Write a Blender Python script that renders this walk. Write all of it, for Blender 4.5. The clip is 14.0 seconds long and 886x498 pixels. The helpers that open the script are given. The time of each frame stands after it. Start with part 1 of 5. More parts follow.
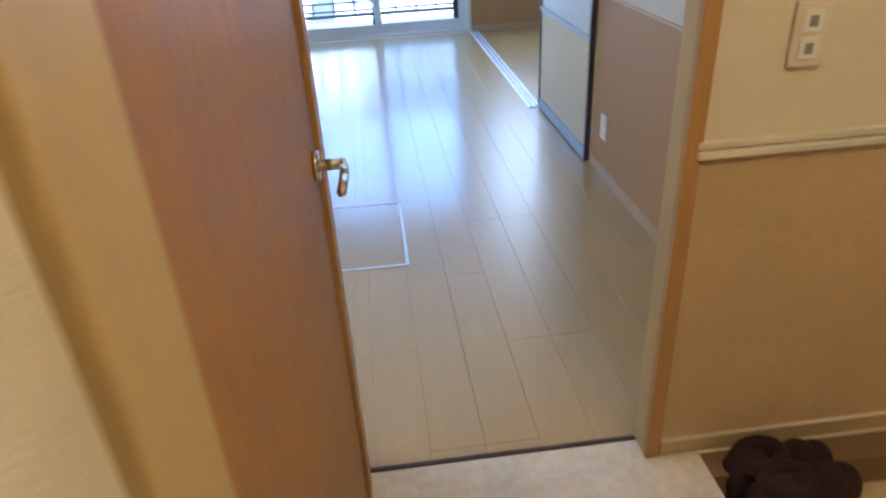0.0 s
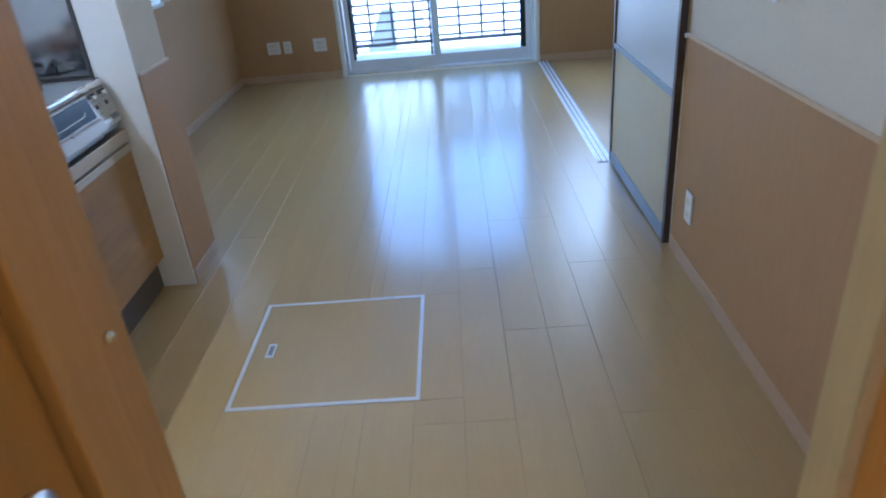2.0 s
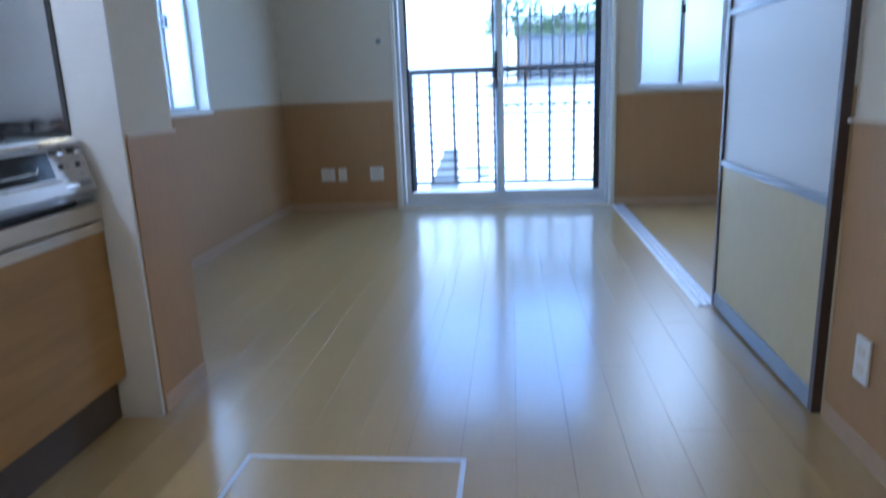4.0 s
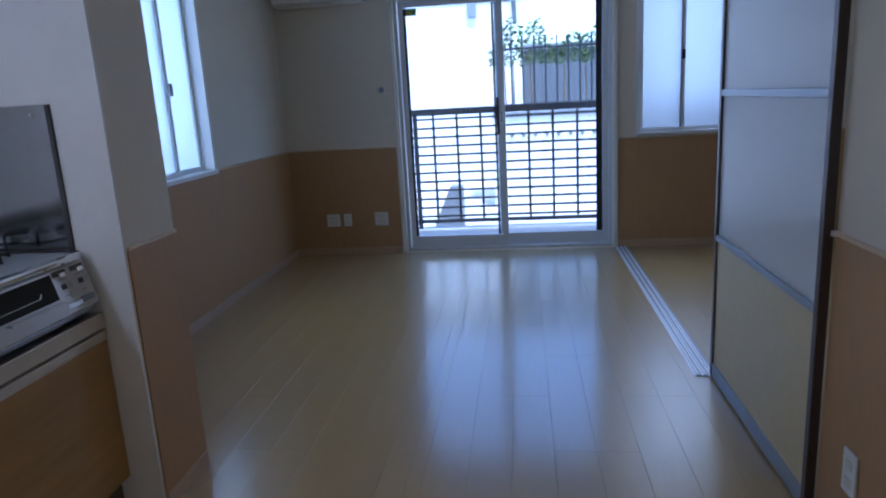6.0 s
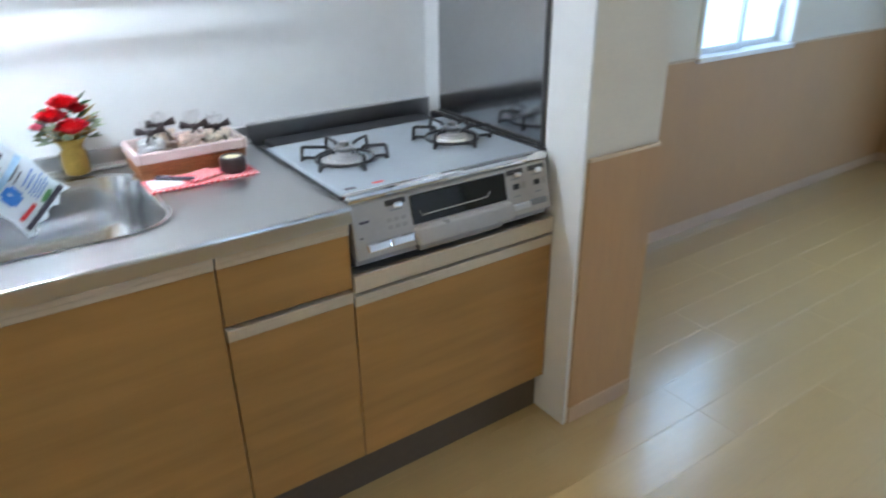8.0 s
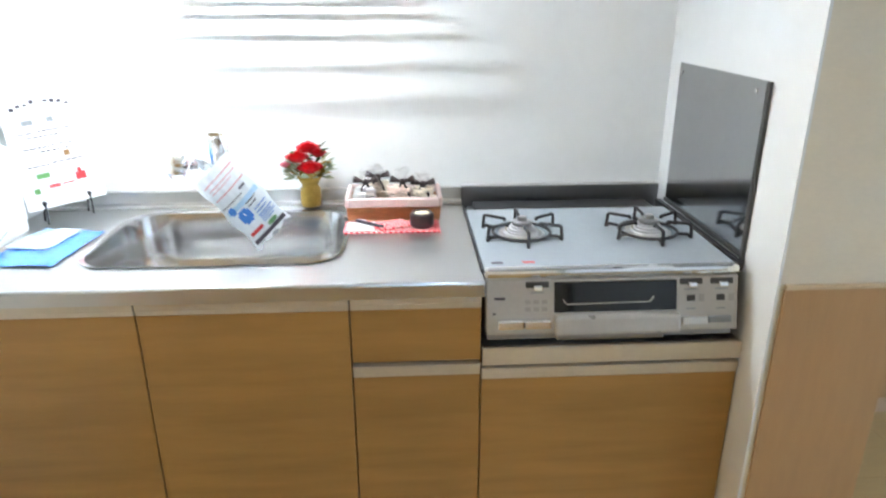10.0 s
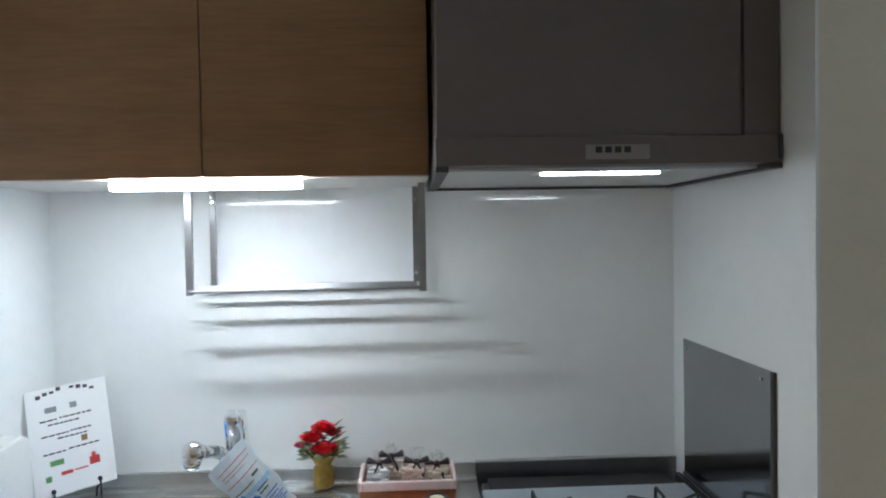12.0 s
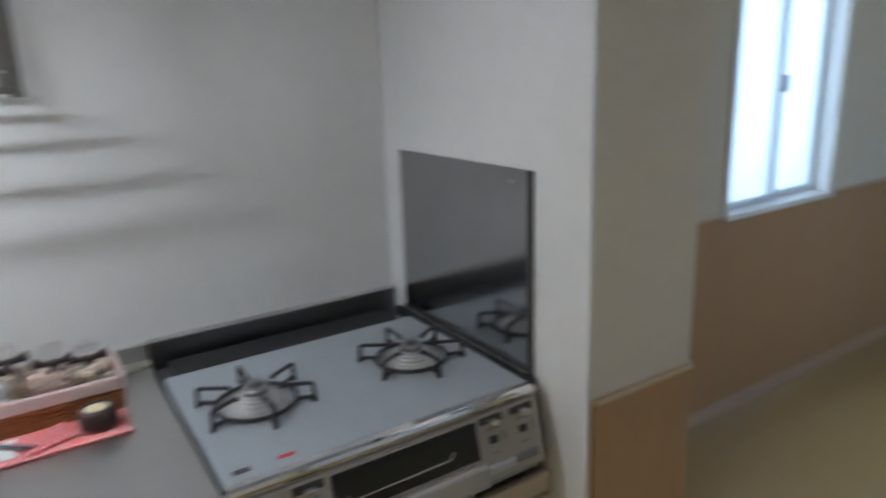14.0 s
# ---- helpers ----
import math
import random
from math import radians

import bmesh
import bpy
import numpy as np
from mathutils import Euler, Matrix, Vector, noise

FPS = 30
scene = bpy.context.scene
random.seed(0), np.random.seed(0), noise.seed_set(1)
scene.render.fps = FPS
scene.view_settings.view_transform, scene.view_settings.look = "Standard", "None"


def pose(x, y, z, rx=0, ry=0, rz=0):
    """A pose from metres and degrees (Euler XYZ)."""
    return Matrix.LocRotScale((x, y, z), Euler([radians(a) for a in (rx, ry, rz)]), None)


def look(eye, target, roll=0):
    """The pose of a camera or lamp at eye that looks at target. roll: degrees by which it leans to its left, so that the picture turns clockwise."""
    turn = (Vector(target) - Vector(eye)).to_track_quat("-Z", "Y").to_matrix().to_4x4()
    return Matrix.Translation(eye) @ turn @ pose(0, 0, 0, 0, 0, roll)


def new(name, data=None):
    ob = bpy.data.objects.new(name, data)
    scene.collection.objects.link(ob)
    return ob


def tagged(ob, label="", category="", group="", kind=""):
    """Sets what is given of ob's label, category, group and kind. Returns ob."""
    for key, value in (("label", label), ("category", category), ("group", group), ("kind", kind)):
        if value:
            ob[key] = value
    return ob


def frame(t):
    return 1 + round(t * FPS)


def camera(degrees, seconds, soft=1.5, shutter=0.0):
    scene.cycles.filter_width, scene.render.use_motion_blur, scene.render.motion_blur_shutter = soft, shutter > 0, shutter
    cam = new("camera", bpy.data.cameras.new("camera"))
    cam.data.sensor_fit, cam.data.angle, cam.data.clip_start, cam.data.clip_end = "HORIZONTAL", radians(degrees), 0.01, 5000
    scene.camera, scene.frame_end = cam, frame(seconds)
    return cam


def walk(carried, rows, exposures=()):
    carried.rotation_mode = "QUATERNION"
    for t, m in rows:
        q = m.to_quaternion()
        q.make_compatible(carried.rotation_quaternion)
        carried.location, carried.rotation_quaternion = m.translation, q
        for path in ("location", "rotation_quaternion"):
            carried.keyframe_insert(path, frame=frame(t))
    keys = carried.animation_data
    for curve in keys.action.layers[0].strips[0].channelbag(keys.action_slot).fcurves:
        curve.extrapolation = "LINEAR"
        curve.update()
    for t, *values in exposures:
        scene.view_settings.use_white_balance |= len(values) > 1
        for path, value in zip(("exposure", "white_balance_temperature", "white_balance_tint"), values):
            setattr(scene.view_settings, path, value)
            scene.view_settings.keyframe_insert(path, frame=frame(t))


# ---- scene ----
cam = camera(66.9, 14.0, soft=2.0, shutter=0.4)
PATH = [
    (0, (0.02, 0.104, 1.372), (0.176, 1.847, 0.402), -3.3),
    (0.5, (0.131, 0.26, 1.355), (0.152, 2.028, 0.419), -2.0),
    (1, (0.214, 0.397, 1.372), (0.214, 2.174, 0.455), -3.6),
    (1.5, (0.28, 0.57, 1.354), (0.198, 2.362, 0.468), -4.1),
    (2, (0.265, 0.841, 1.363), (0.197, 2.614, 0.44), -5.0),
    (2.5, (0.293, 1.113, 1.317), (0.23, 2.867, 0.358), -4.0),
    (3, (0.278, 1.336, 1.187), (0.161, 3.14, 0.333), 0.3),
    (3.5, (0.224, 1.43, 0.924), (0.028, 3.3, 0.242), 2.2),
    (4, (0.226, 1.451, 0.984), (0.017, 3.384, 0.515), -2.2),
    (4.2, (0.211, 1.444, 0.975), (0.047, 3.41, 0.645), -1.4),
    (6.3, (0.298, 1.504, 1.305), (0.008, 3.418, 0.802), -4.3),
    (6.5, (0.284, 1.552, 1.316), (-0.141, 3.425, 0.759), -6.2),
    (7, (0.193, 1.755, 1.344), (-0.65, 3.457, 0.72), -4.8),
    (7.5, (0.213, 1.852, 1.395), (-0.933, 3.297, 0.622), -3.9),
    (8, (0.316, 2.024, 1.43), (-1.182, 3.042, 0.582), -0.7),
    (8.2, (0.326, 2.092, 1.412), (-1.248, 2.954, 0.53), -1.0),
    (10.3, (0.461, 2.48, 1.51), (-1.439, 2.506, 0.886), -0.6),
    (10.5, (0.464, 2.473, 1.531), (-1.463, 2.486, 0.994), -0.9),
    (11, (0.461, 2.468, 1.59), (-1.52, 2.521, 1.319), -0.5),
    (11.5, (0.468, 2.464, 1.639), (-1.528, 2.544, 1.543), -1.1),
    (12, (0.467, 2.455, 1.647), (-1.53, 2.552, 1.602), -1.0),
    (12.5, (0.451, 2.424, 1.637), (-1.54, 2.544, 1.482), -1.2),
    (13, (0.332, 2.428, 1.594), (-1.637, 2.605, 1.288), -1.6),
    (13.5, (0.13, 2.5, 1.553), (-1.791, 2.812, 1.092), -1.9),
    (14, (-0.057, 2.461, 1.51), (-1.687, 3.495, 0.986), -2.1),
]
EXPOSURES = [(0, 3.37, 5500, 18), (1.0, 3.27, 5350, 18), (2.5, 3.04, 5100, 14), (4.2, 2.82, 5090, 17), (6.4, 1.79, 5260, 24), (7.0, 2.42, 5190, 14), (7.5, 3.06, 5520, 12), (8.2, 3.66, 5920, 12), (10.3, 3.97, 6400, 12), (10.6, 3.77, 6300, 12), (11.0, 2.97, 6200, 11), (11.5, 2.49, 6200, 10), (12.5, 2.49, 6150, 10), (13.0, 2.49, 6200, 11), (14.0, 2.51, 6450, 15)]
walk(cam, [(t, look(eye, target, roll)) for t, eye, target, roll in PATH], EXPOSURES)


# ---- world, sun and lamps ----
world = bpy.data.worlds.new("sky")
scene.world = world
world.use_nodes = True
_wn = world.node_tree
_sky = _wn.nodes.new("ShaderNodeTexSky")
_sky.sky_type = "NISHITA"
_sky.sun_disc = False
_sky.sun_elevation = radians(66)
_sky.sun_rotation = radians(153)
_wn.links.new(_sky.outputs[0], _wn.nodes["Background"].inputs[0])
_wn.nodes["Background"].inputs[1].default_value = 0.15

_sun = bpy.data.lights.new("sun", "SUN")
_sun.energy, _sun.angle, _sun.color = 2.0, radians(3), (1.0, 0.98, 0.95)
_so = new("sun", _sun)
_so.matrix_world = look((1.82, -3.62, 9.1), (0, 0, 0))


def area(name, eye, target, w, h, power, color):
    lamp = bpy.data.lights.new(name, "AREA")
    lamp.shape, lamp.size, lamp.size_y, lamp.energy, lamp.color = "RECTANGLE", w, h, power, color
    ob = new(name, lamp)
    ob.matrix_world = look(eye, target)
    return ob


# ---- materials ----
def mat(name, color, rough=0.5, metal=0.0, vary=0.06, scale=8.0, bump=0.0, bscale=60.0, stretch=(1, 1, 1), rvary=0.1,
        alpha=1.0, trans=0.0, emit=0.0, ecol=None, coat=0.0, per_object=0.0, spec=0.5):
    m = bpy.data.materials.new(name)
    m.use_nodes = True
    nt = m.node_tree
    b = nt.nodes["Principled BSDF"]
    tc = nt.nodes.new("ShaderNodeTexCoord")
    mp = nt.nodes.new("ShaderNodeMapping")
    mp.inputs["Scale"].default_value = stretch
    nt.links.new(tc.outputs["Object"], mp.inputs[0])
    n1 = nt.nodes.new("ShaderNodeTexNoise")
    n1.inputs["Scale"].default_value = scale
    n1.inputs["Detail"].default_value = 6
    n2 = nt.nodes.new("ShaderNodeTexNoise")
    n2.inputs["Scale"].default_value = scale * 7
    n2.inputs["Detail"].default_value = 4
    for n in (n1, n2):
        nt.links.new(mp.outputs[0], n.inputs["Vector"])
    add = nt.nodes.new("ShaderNodeMath")
    add.operation = "ADD"
    nt.links.new(n1.outputs["Fac"], add.inputs[0])
    nt.links.new(n2.outputs["Fac"], add.inputs[1])
    last = add.outputs[0]
    if per_object:
        oi = nt.nodes.new("ShaderNodeObjectInfo")
        mu = nt.nodes.new("ShaderNodeMath")
        mu.operation = "MULTIPLY_ADD"
        mu.inputs[1].default_value = per_object
        nt.links.new(oi.outputs["Random"], mu.inputs[0])
        nt.links.new(last, mu.inputs[2])
        ad2 = nt.nodes.new("ShaderNodeMath")
        ad2.operation = "SUBTRACT"
        ad2.inputs[1].default_value = per_object / 2
        nt.links.new(mu.outputs[0], ad2.inputs[0])
        last = ad2.outputs[0]
        vm = nt.nodes.new("ShaderNodeVectorMath")
        vm.operation = "ADD"
        vs = nt.nodes.new("ShaderNodeMath")
        vs.operation = "MULTIPLY"
        vs.inputs[1].default_value = 37.0
        nt.links.new(oi.outputs["Random"], vs.inputs[0])
        nt.links.new(mp.outputs[0], vm.inputs[0])
        nt.links.new(vs.outputs[0], vm.inputs[1])
        for n in (n1, n2):
            nt.links.new(vm.outputs[0], n.inputs["Vector"])
    mr = nt.nodes.new("ShaderNodeMapRange")
    mr.inputs["From Min"].default_value, mr.inputs["From Max"].default_value = 0.7, 1.3
    mr.inputs["To Min"].default_value, mr.inputs["To Max"].default_value = 1 - vary, 1 + vary
    nt.links.new(last, mr.inputs["Value"])
    mx = nt.nodes.new("ShaderNodeVectorMath")
    mx.operation = "SCALE"
    mx.inputs[0].default_value = color[:3]
    nt.links.new(mr.outputs[0], mx.inputs["Scale"])
    nt.links.new(mx.outputs[0], b.inputs["Base Color"])
    rr = nt.nodes.new("ShaderNodeMapRange")
    rr.inputs["From Min"].default_value, rr.inputs["From Max"].default_value = 0.3, 0.7
    rr.inputs["To Min"].default_value, rr.inputs["To Max"].default_value = max(0.0, rough * (1 - rvary)), min(1.0, rough * (1 + rvary))
    nt.links.new(n1.outputs["Fac"], rr.inputs["Value"])
    nt.links.new(rr.outputs[0], b.inputs["Roughness"])
    b.inputs["Metallic"].default_value = metal
    b.inputs["Specular IOR Level"].default_value = spec
    if coat:
        b.inputs["Coat Weight"].default_value = coat
        b.inputs["Coat Roughness"].default_value = 0.16
        b.inputs["Coat IOR"].default_value = 1.75
    if trans:
        b.inputs["Transmission Weight"].default_value = trans
    b.inputs["Alpha"].default_value = alpha
    if emit:
        b.inputs["Emission Color"].default_value = (*(ecol or color)[:3], 1)
        b.inputs["Emission Strength"].default_value = emit
    if bump:
        bn = nt.nodes.new("ShaderNodeTexNoise")
        bn.inputs["Scale"].default_value = bscale
        bn.inputs["Detail"].default_value = 5
        nt.links.new(mp.outputs[0], bn.inputs["Vector"])
        bp = nt.nodes.new("ShaderNodeBump")
        bp.inputs["Strength"].default_value = bump
        bp.inputs["Distance"].default_value = 0.002
        nt.links.new(bn.outputs["Fac"], bp.inputs["Height"])
        nt.links.new(bp.outputs[0], b.inputs["Normal"])
    return m


def clear_glass(name, tint=(0.95, 0.98, 1.0), weight=0.08, rough=0.02):
    m = bpy.data.materials.new(name)
    m.use_nodes = True
    nt = m.node_tree
    out = nt.nodes["Material Output"]
    tr = nt.nodes.new("ShaderNodeBsdfTransparent")
    tr.inputs[0].default_value = (*tint, 1)
    gl = nt.nodes.new("ShaderNodeBsdfGlossy")
    gl.inputs["Roughness"].default_value = rough
    mix = nt.nodes.new("ShaderNodeMixShader")
    mix.inputs[0].default_value = weight
    nt.links.new(tr.outputs[0], mix.inputs[1])
    nt.links.new(gl.outputs[0], mix.inputs[2])
    nt.links.new(mix.outputs[0], out.inputs[0])
    return m


def frosted(name, color, through_w=0.75):
    m = bpy.data.materials.new(name)
    m.use_nodes = True
    nt = m.node_tree
    out = nt.nodes["Material Output"]
    tl = nt.nodes.new("ShaderNodeBsdfTranslucent")
    tl.inputs[0].default_value = (*color, 1)
    df = nt.nodes.new("ShaderNodeBsdfPrincipled")
    df.inputs["Base Color"].default_value = (*color, 1)
    df.inputs["Roughness"].default_value = 0.25
    tc = nt.nodes.new("ShaderNodeTexCoord")
    no = nt.nodes.new("ShaderNodeTexNoise")
    no.inputs["Scale"].default_value = 90
    bp = nt.nodes.new("ShaderNodeBump")
    bp.inputs["Strength"].default_value = 0.15
    nt.links.new(tc.outputs["Object"], no.inputs["Vector"])
    nt.links.new(no.outputs["Fac"], bp.inputs["Height"])
    nt.links.new(bp.outputs[0], df.inputs["Normal"])
    mix = nt.nodes.new("ShaderNodeMixShader")
    mix.inputs[0].default_value = through_w
    nt.links.new(df.outputs[0], mix.inputs[1])
    nt.links.new(tl.outputs[0], mix.inputs[2])
    nt.links.new(mix.outputs[0], out.inputs[0])
    return m


M_PAPER = mat("white_wallpaper", (0.74, 0.67, 0.55), 0.85, vary=0.03, bump=0.5, bscale=220, stretch=(1, 1, 2.5))
M_WAIN = mat("tan_wainscot", (0.462, 0.272, 0.120), 0.6, vary=0.05, scale=2.5, bump=0.3, bscale=140, stretch=(3, 3, 0.5))
M_HALLWAIN = mat("hall_wainscot", (0.58, 0.43, 0.25), 0.7, vary=0.06, bump=0.4, bscale=180)
M_HALLBASE = mat("tan_hall_baseboard", (0.50, 0.38, 0.22), 0.5, vary=0.06)
M_TRIM = mat("pale_wood_trim", (0.62, 0.47, 0.30), 0.4, vary=0.08, scale=5, stretch=(8, 8, 1))
M_BASE = mat("pale_pink_baseboard", (0.52, 0.355, 0.22), 0.4, vary=0.06, scale=4)
M_CEIL = mat("ceiling_paper", (0.8, 0.78, 0.74), 0.9, vary=0.03, bump=0.3, bscale=120)
M_PLANK = mat("maple_plank", (0.488, 0.336, 0.136), 0.34, vary=0.035, scale=2.0, stretch=(9, 0.8, 1), rvary=0.12, per_object=0.18, bump=0.03, bscale=200, coat=1.0)
M_SUBFLOOR = mat("dark_joint", (0.22, 0.14, 0.07), 0.8)
M_ALU = mat("brushed_aluminium", (0.75, 0.76, 0.78), 0.3, 1.0, vary=0.03, scale=6)
M_GREYALU = mat("grey_anodised_aluminium", (0.34, 0.38, 0.43), 0.4, 0.5, vary=0.04)
M_STEEL = mat("stainless_steel", (0.62, 0.62, 0.62), 0.30, 1.0, vary=0.015, scale=2, stretch=(6, 0.6, 6), rvary=0.03)
M_DARKSTEEL = mat("dark_stainless", (0.30, 0.30, 0.31), 0.35, 1.0, vary=0.06, scale=5)
M_CHROME = mat("chrome", (0.86, 0.87, 0.88), 0.08, 1.0, vary=0.02)
M_SATIN = mat("satin_nickel", (0.70, 0.66, 0.58), 0.25, 1.0, vary=0.04)
M_DOOR = mat("orange_wood_door", (0.38, 0.19, 0.045), 0.5, spec=0.3, vary=0.14, scale=1.6, stretch=(10, 10, 0.6), bump=0.08, bscale=200)
M_CASING = mat("orange_wood_casing", (0.46, 0.26, 0.09), 0.4, vary=0.10, scale=2, stretch=(10, 10, 0.7))
M_PALECASE = mat("pale_casing", (0.55, 0.40, 0.17), 0.5, vary=0.06, scale=2, stretch=(10, 10, 0.7))
M_SINK = mat("polished_sink_steel", (0.58, 0.58, 0.58), 0.17, 1.0, vary=0.02, scale=2, rvary=0.06)
M_OAK = mat("oak_cabinet", (0.385, 0.212, 0.064), 0.38, vary=0.16, scale=1.1, stretch=(4, 0.45, 4), bump=0.04, bscale=150)
M_WALNUT = mat("brown_cabinet", (0.275, 0.147, 0.065), 0.4, vary=0.18, scale=1.8, stretch=(7, 0.7, 7))
M_KPANEL = mat("white_kitchen_panel", (0.80, 0.81, 0.81), 0.035, vary=0.02, scale=3)
M_WHITE = mat("white_plastic", (0.82, 0.81, 0.78), 0.35, vary=0.02)
M_OFFWHITE = mat("ivory_plastic", (0.74, 0.70, 0.60), 0.4, vary=0.03)
M_BLACK = mat("black_iron", (0.025, 0.025, 0.028), 0.5, vary=0.2)
M_DARKGLASS = mat("oven_glass", (0.012, 0.012, 0.013), 0.06, vary=0.05)
M_DARKBROWN = mat("dark_brown_frame", (0.07, 0.045, 0.035), 0.35, vary=0.12)
M_YELLOW = mat("pale_yellow_panel", (0.62, 0.52, 0.30), 0.45, vary=0.04, scale=3)
M_POLY = frosted("frosted_panel", (0.90, 0.92, 0.94), 0.45)
M_FROSTSIDE = frosted("frosted_side_glass", (0.34, 0.37, 0.39), 0.85)
M_FROST = frosted("frosted_glass", (0.55, 0.60, 0.62), 0.85)
M_GLASS = clear_glass("clear_glass", (0.86, 0.95, 1.0), 0.06)
M_SASH = mat("white_sash", (0.72, 0.74, 0.75), 0.35, vary=0.03)
M_DARKSASH = mat("dark_bronze_aluminium", (0.045, 0.047, 0.055), 0.35, 0.6, vary=0.1)
M_PLINTH = mat("brown_plinth", (0.11, 0.085, 0.065), 0.5, vary=0.08)
M_PALEALU = mat("pale_anodised_aluminium", (0.74, 0.76, 0.80), 0.35, 0.35, vary=0.03)
M_GRIP = mat("champagne_aluminium", (0.62, 0.55, 0.45), 0.4, 0.35, vary=0.04)
M_GREYTOP = mat("grey_enamel_top", (0.37, 0.41, 0.45), 0.13, vary=0.03, scale=12)
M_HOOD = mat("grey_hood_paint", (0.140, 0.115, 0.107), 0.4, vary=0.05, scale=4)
M_KEY = mat("grey_key", (0.36, 0.34, 0.32), 0.4, vary=0.04)
M_STRIP = mat("pale_grey_strip", (0.27, 0.25, 0.235), 0.4, vary=0.04)
M_HOODDARK = mat("dark_hood_filter", (0.05, 0.05, 0.05), 0.5, vary=0.1)
M_SILVER = mat("silver_paint", (0.46, 0.44, 0.415), 0.30, 0.35, vary=0.04, scale=12)
M_GUARD = mat("grey_mirror_guard", (0.50, 0.51, 0.52), 0.12, 1.0, vary=0.03)
M_LAMP = mat("lamp_diffuser", (1, 1, 1), 0.5, vary=0.0, emit=23.5, ecol=(0.86, 0.95, 1.0))
M_HOODLAMP = mat("hood_lamp_diffuser", (1, 1, 1), 0.5, vary=0.0, emit=5.4, ecol=(0.90, 0.96, 1.0))
M_HALLLAMP = mat("warm_lamp_glass", (1, 0.8, 0.5), 0.5, vary=0.0, emit=10.3, ecol=(1.0, 0.75, 0.36))
M_MARBLE = mat("cream_marble_tile", (0.74, 0.68, 0.58), 0.25, vary=0.14, scale=5, bump=0.05)
M_GENKAN = mat("beige_entrance_tile", (0.60, 0.48, 0.29), 0.5, vary=0.10, scale=6, bump=0.1)
M_PLINTHTILE = mat("brown_plinth_tile", (0.30, 0.21, 0.11), 0.5, vary=0.1, scale=6)
M_SLIPPER = mat("dark_maroon_plush", (0.030, 0.011, 0.014), 0.95, vary=0.3, scale=30, bump=1.0, bscale=300)
M_CONCRETE = mat("pale_concrete", (0.62, 0.60, 0.57), 0.85, vary=0.10, scale=4, bump=0.4, bscale=90)
M_GREYSTONE = mat("grey_stone", (0.26, 0.28, 0.30), 0.8, vary=0.15, bump=0.3)
M_OUTWALL = mat("white_render_wall", (0.80, 0.80, 0.79), 0.9, vary=0.05, bump=0.3)
# shed grey with shade put into its colour, since the sun strikes that face
M_SHADEWALL = mat("grey_shed_wall_shaded", (0.11, 0.12, 0.13), 0.9, vary=0.06, bump=0.3)
M_LEAF = mat("green_leaf", (0.06, 0.11, 0.035), 0.5, vary=0.4, scale=20)
M_HEDGE = mat("hedge_leaf", (0.10, 0.17, 0.055), 0.5, vary=0.4, scale=20)
M_RED = mat("red_petal", (0.74, 0.012, 0.03), 0.5, vary=0.25, scale=30)
M_PINK = mat("pink_petal", (0.75, 0.18, 0.25), 0.5, vary=0.2, scale=30)
M_PALELEAF = mat("pale_green_leaf", (0.34, 0.40, 0.26), 0.5, vary=0.3, scale=20)
M_GOLD = mat("gold_foil", (0.42, 0.28, 0.06), 0.35, 0.5, vary=0.2, scale=30, bump=0.6, bscale=60)
M_PAPERW = mat("white_paper", (0.82, 0.82, 0.82), 0.6, vary=0.01)
M_INK = mat("dark_ink", (0.06, 0.05, 0.07), 0.7, vary=0.1)
M_INKRED = mat("red_ink", (0.60, 0.05, 0.05), 0.7, vary=0.1)
M_INKGREEN = mat("green_ink", (0.12, 0.30, 0.10), 0.7, vary=0.1)
M_INKBLUE = mat("blue_ink", (0.05, 0.22, 0.65), 0.6, vary=0.1)
M_INKBROWN = mat("brown_ink", (0.30, 0.16, 0.06), 0.7, vary=0.1)
M_BLUEBAG = mat("blue_plastic_bag", (0.07, 0.27, 0.72), 0.12, vary=0.3, scale=12, bump=0.7, bscale=25)
M_SKYBAG = mat("pale_blue_plastic", (0.50, 0.71, 0.90), 0.12, vary=0.15, scale=12, bump=0.5, bscale=25)
M_CELLO = frosted("printed_plastic_bag", (0.86, 0.91, 0.95), 0.30)
M_BASKET = mat("pink_wicker_liner", (0.70, 0.55, 0.52), 0.7, vary=0.1, scale=30, bump=0.4)
M_WICKER = mat("orange_wicker", (0.42, 0.18, 0.07), 0.6, vary=0.25, scale=40, stretch=(1, 1, 3), bump=0.8, bscale=80)
M_RIBBON = mat("dark_brown_ribbon", (0.035, 0.02, 0.02), 0.3, vary=0.15)
M_CANDY = mat("biscuit_pieces", (0.80, 0.69, 0.56), 0.6, vary=0.4, scale=60, bump=0.5)
M_CANDYP = mat("pink_biscuit_pieces", (0.82, 0.62, 0.53), 0.6, vary=0.3, scale=60, bump=0.5)
M_GREEN = mat("green_sticker", (0.12, 0.30, 0.12), 0.5, vary=0.1)
M_YSTICK = mat("yellow_sticker", (0.70, 0.60, 0.10), 0.5, vary=0.1)
M_WAX = mat("cream_wax", (0.82, 0.74, 0.50), 0.4, vary=0.05)


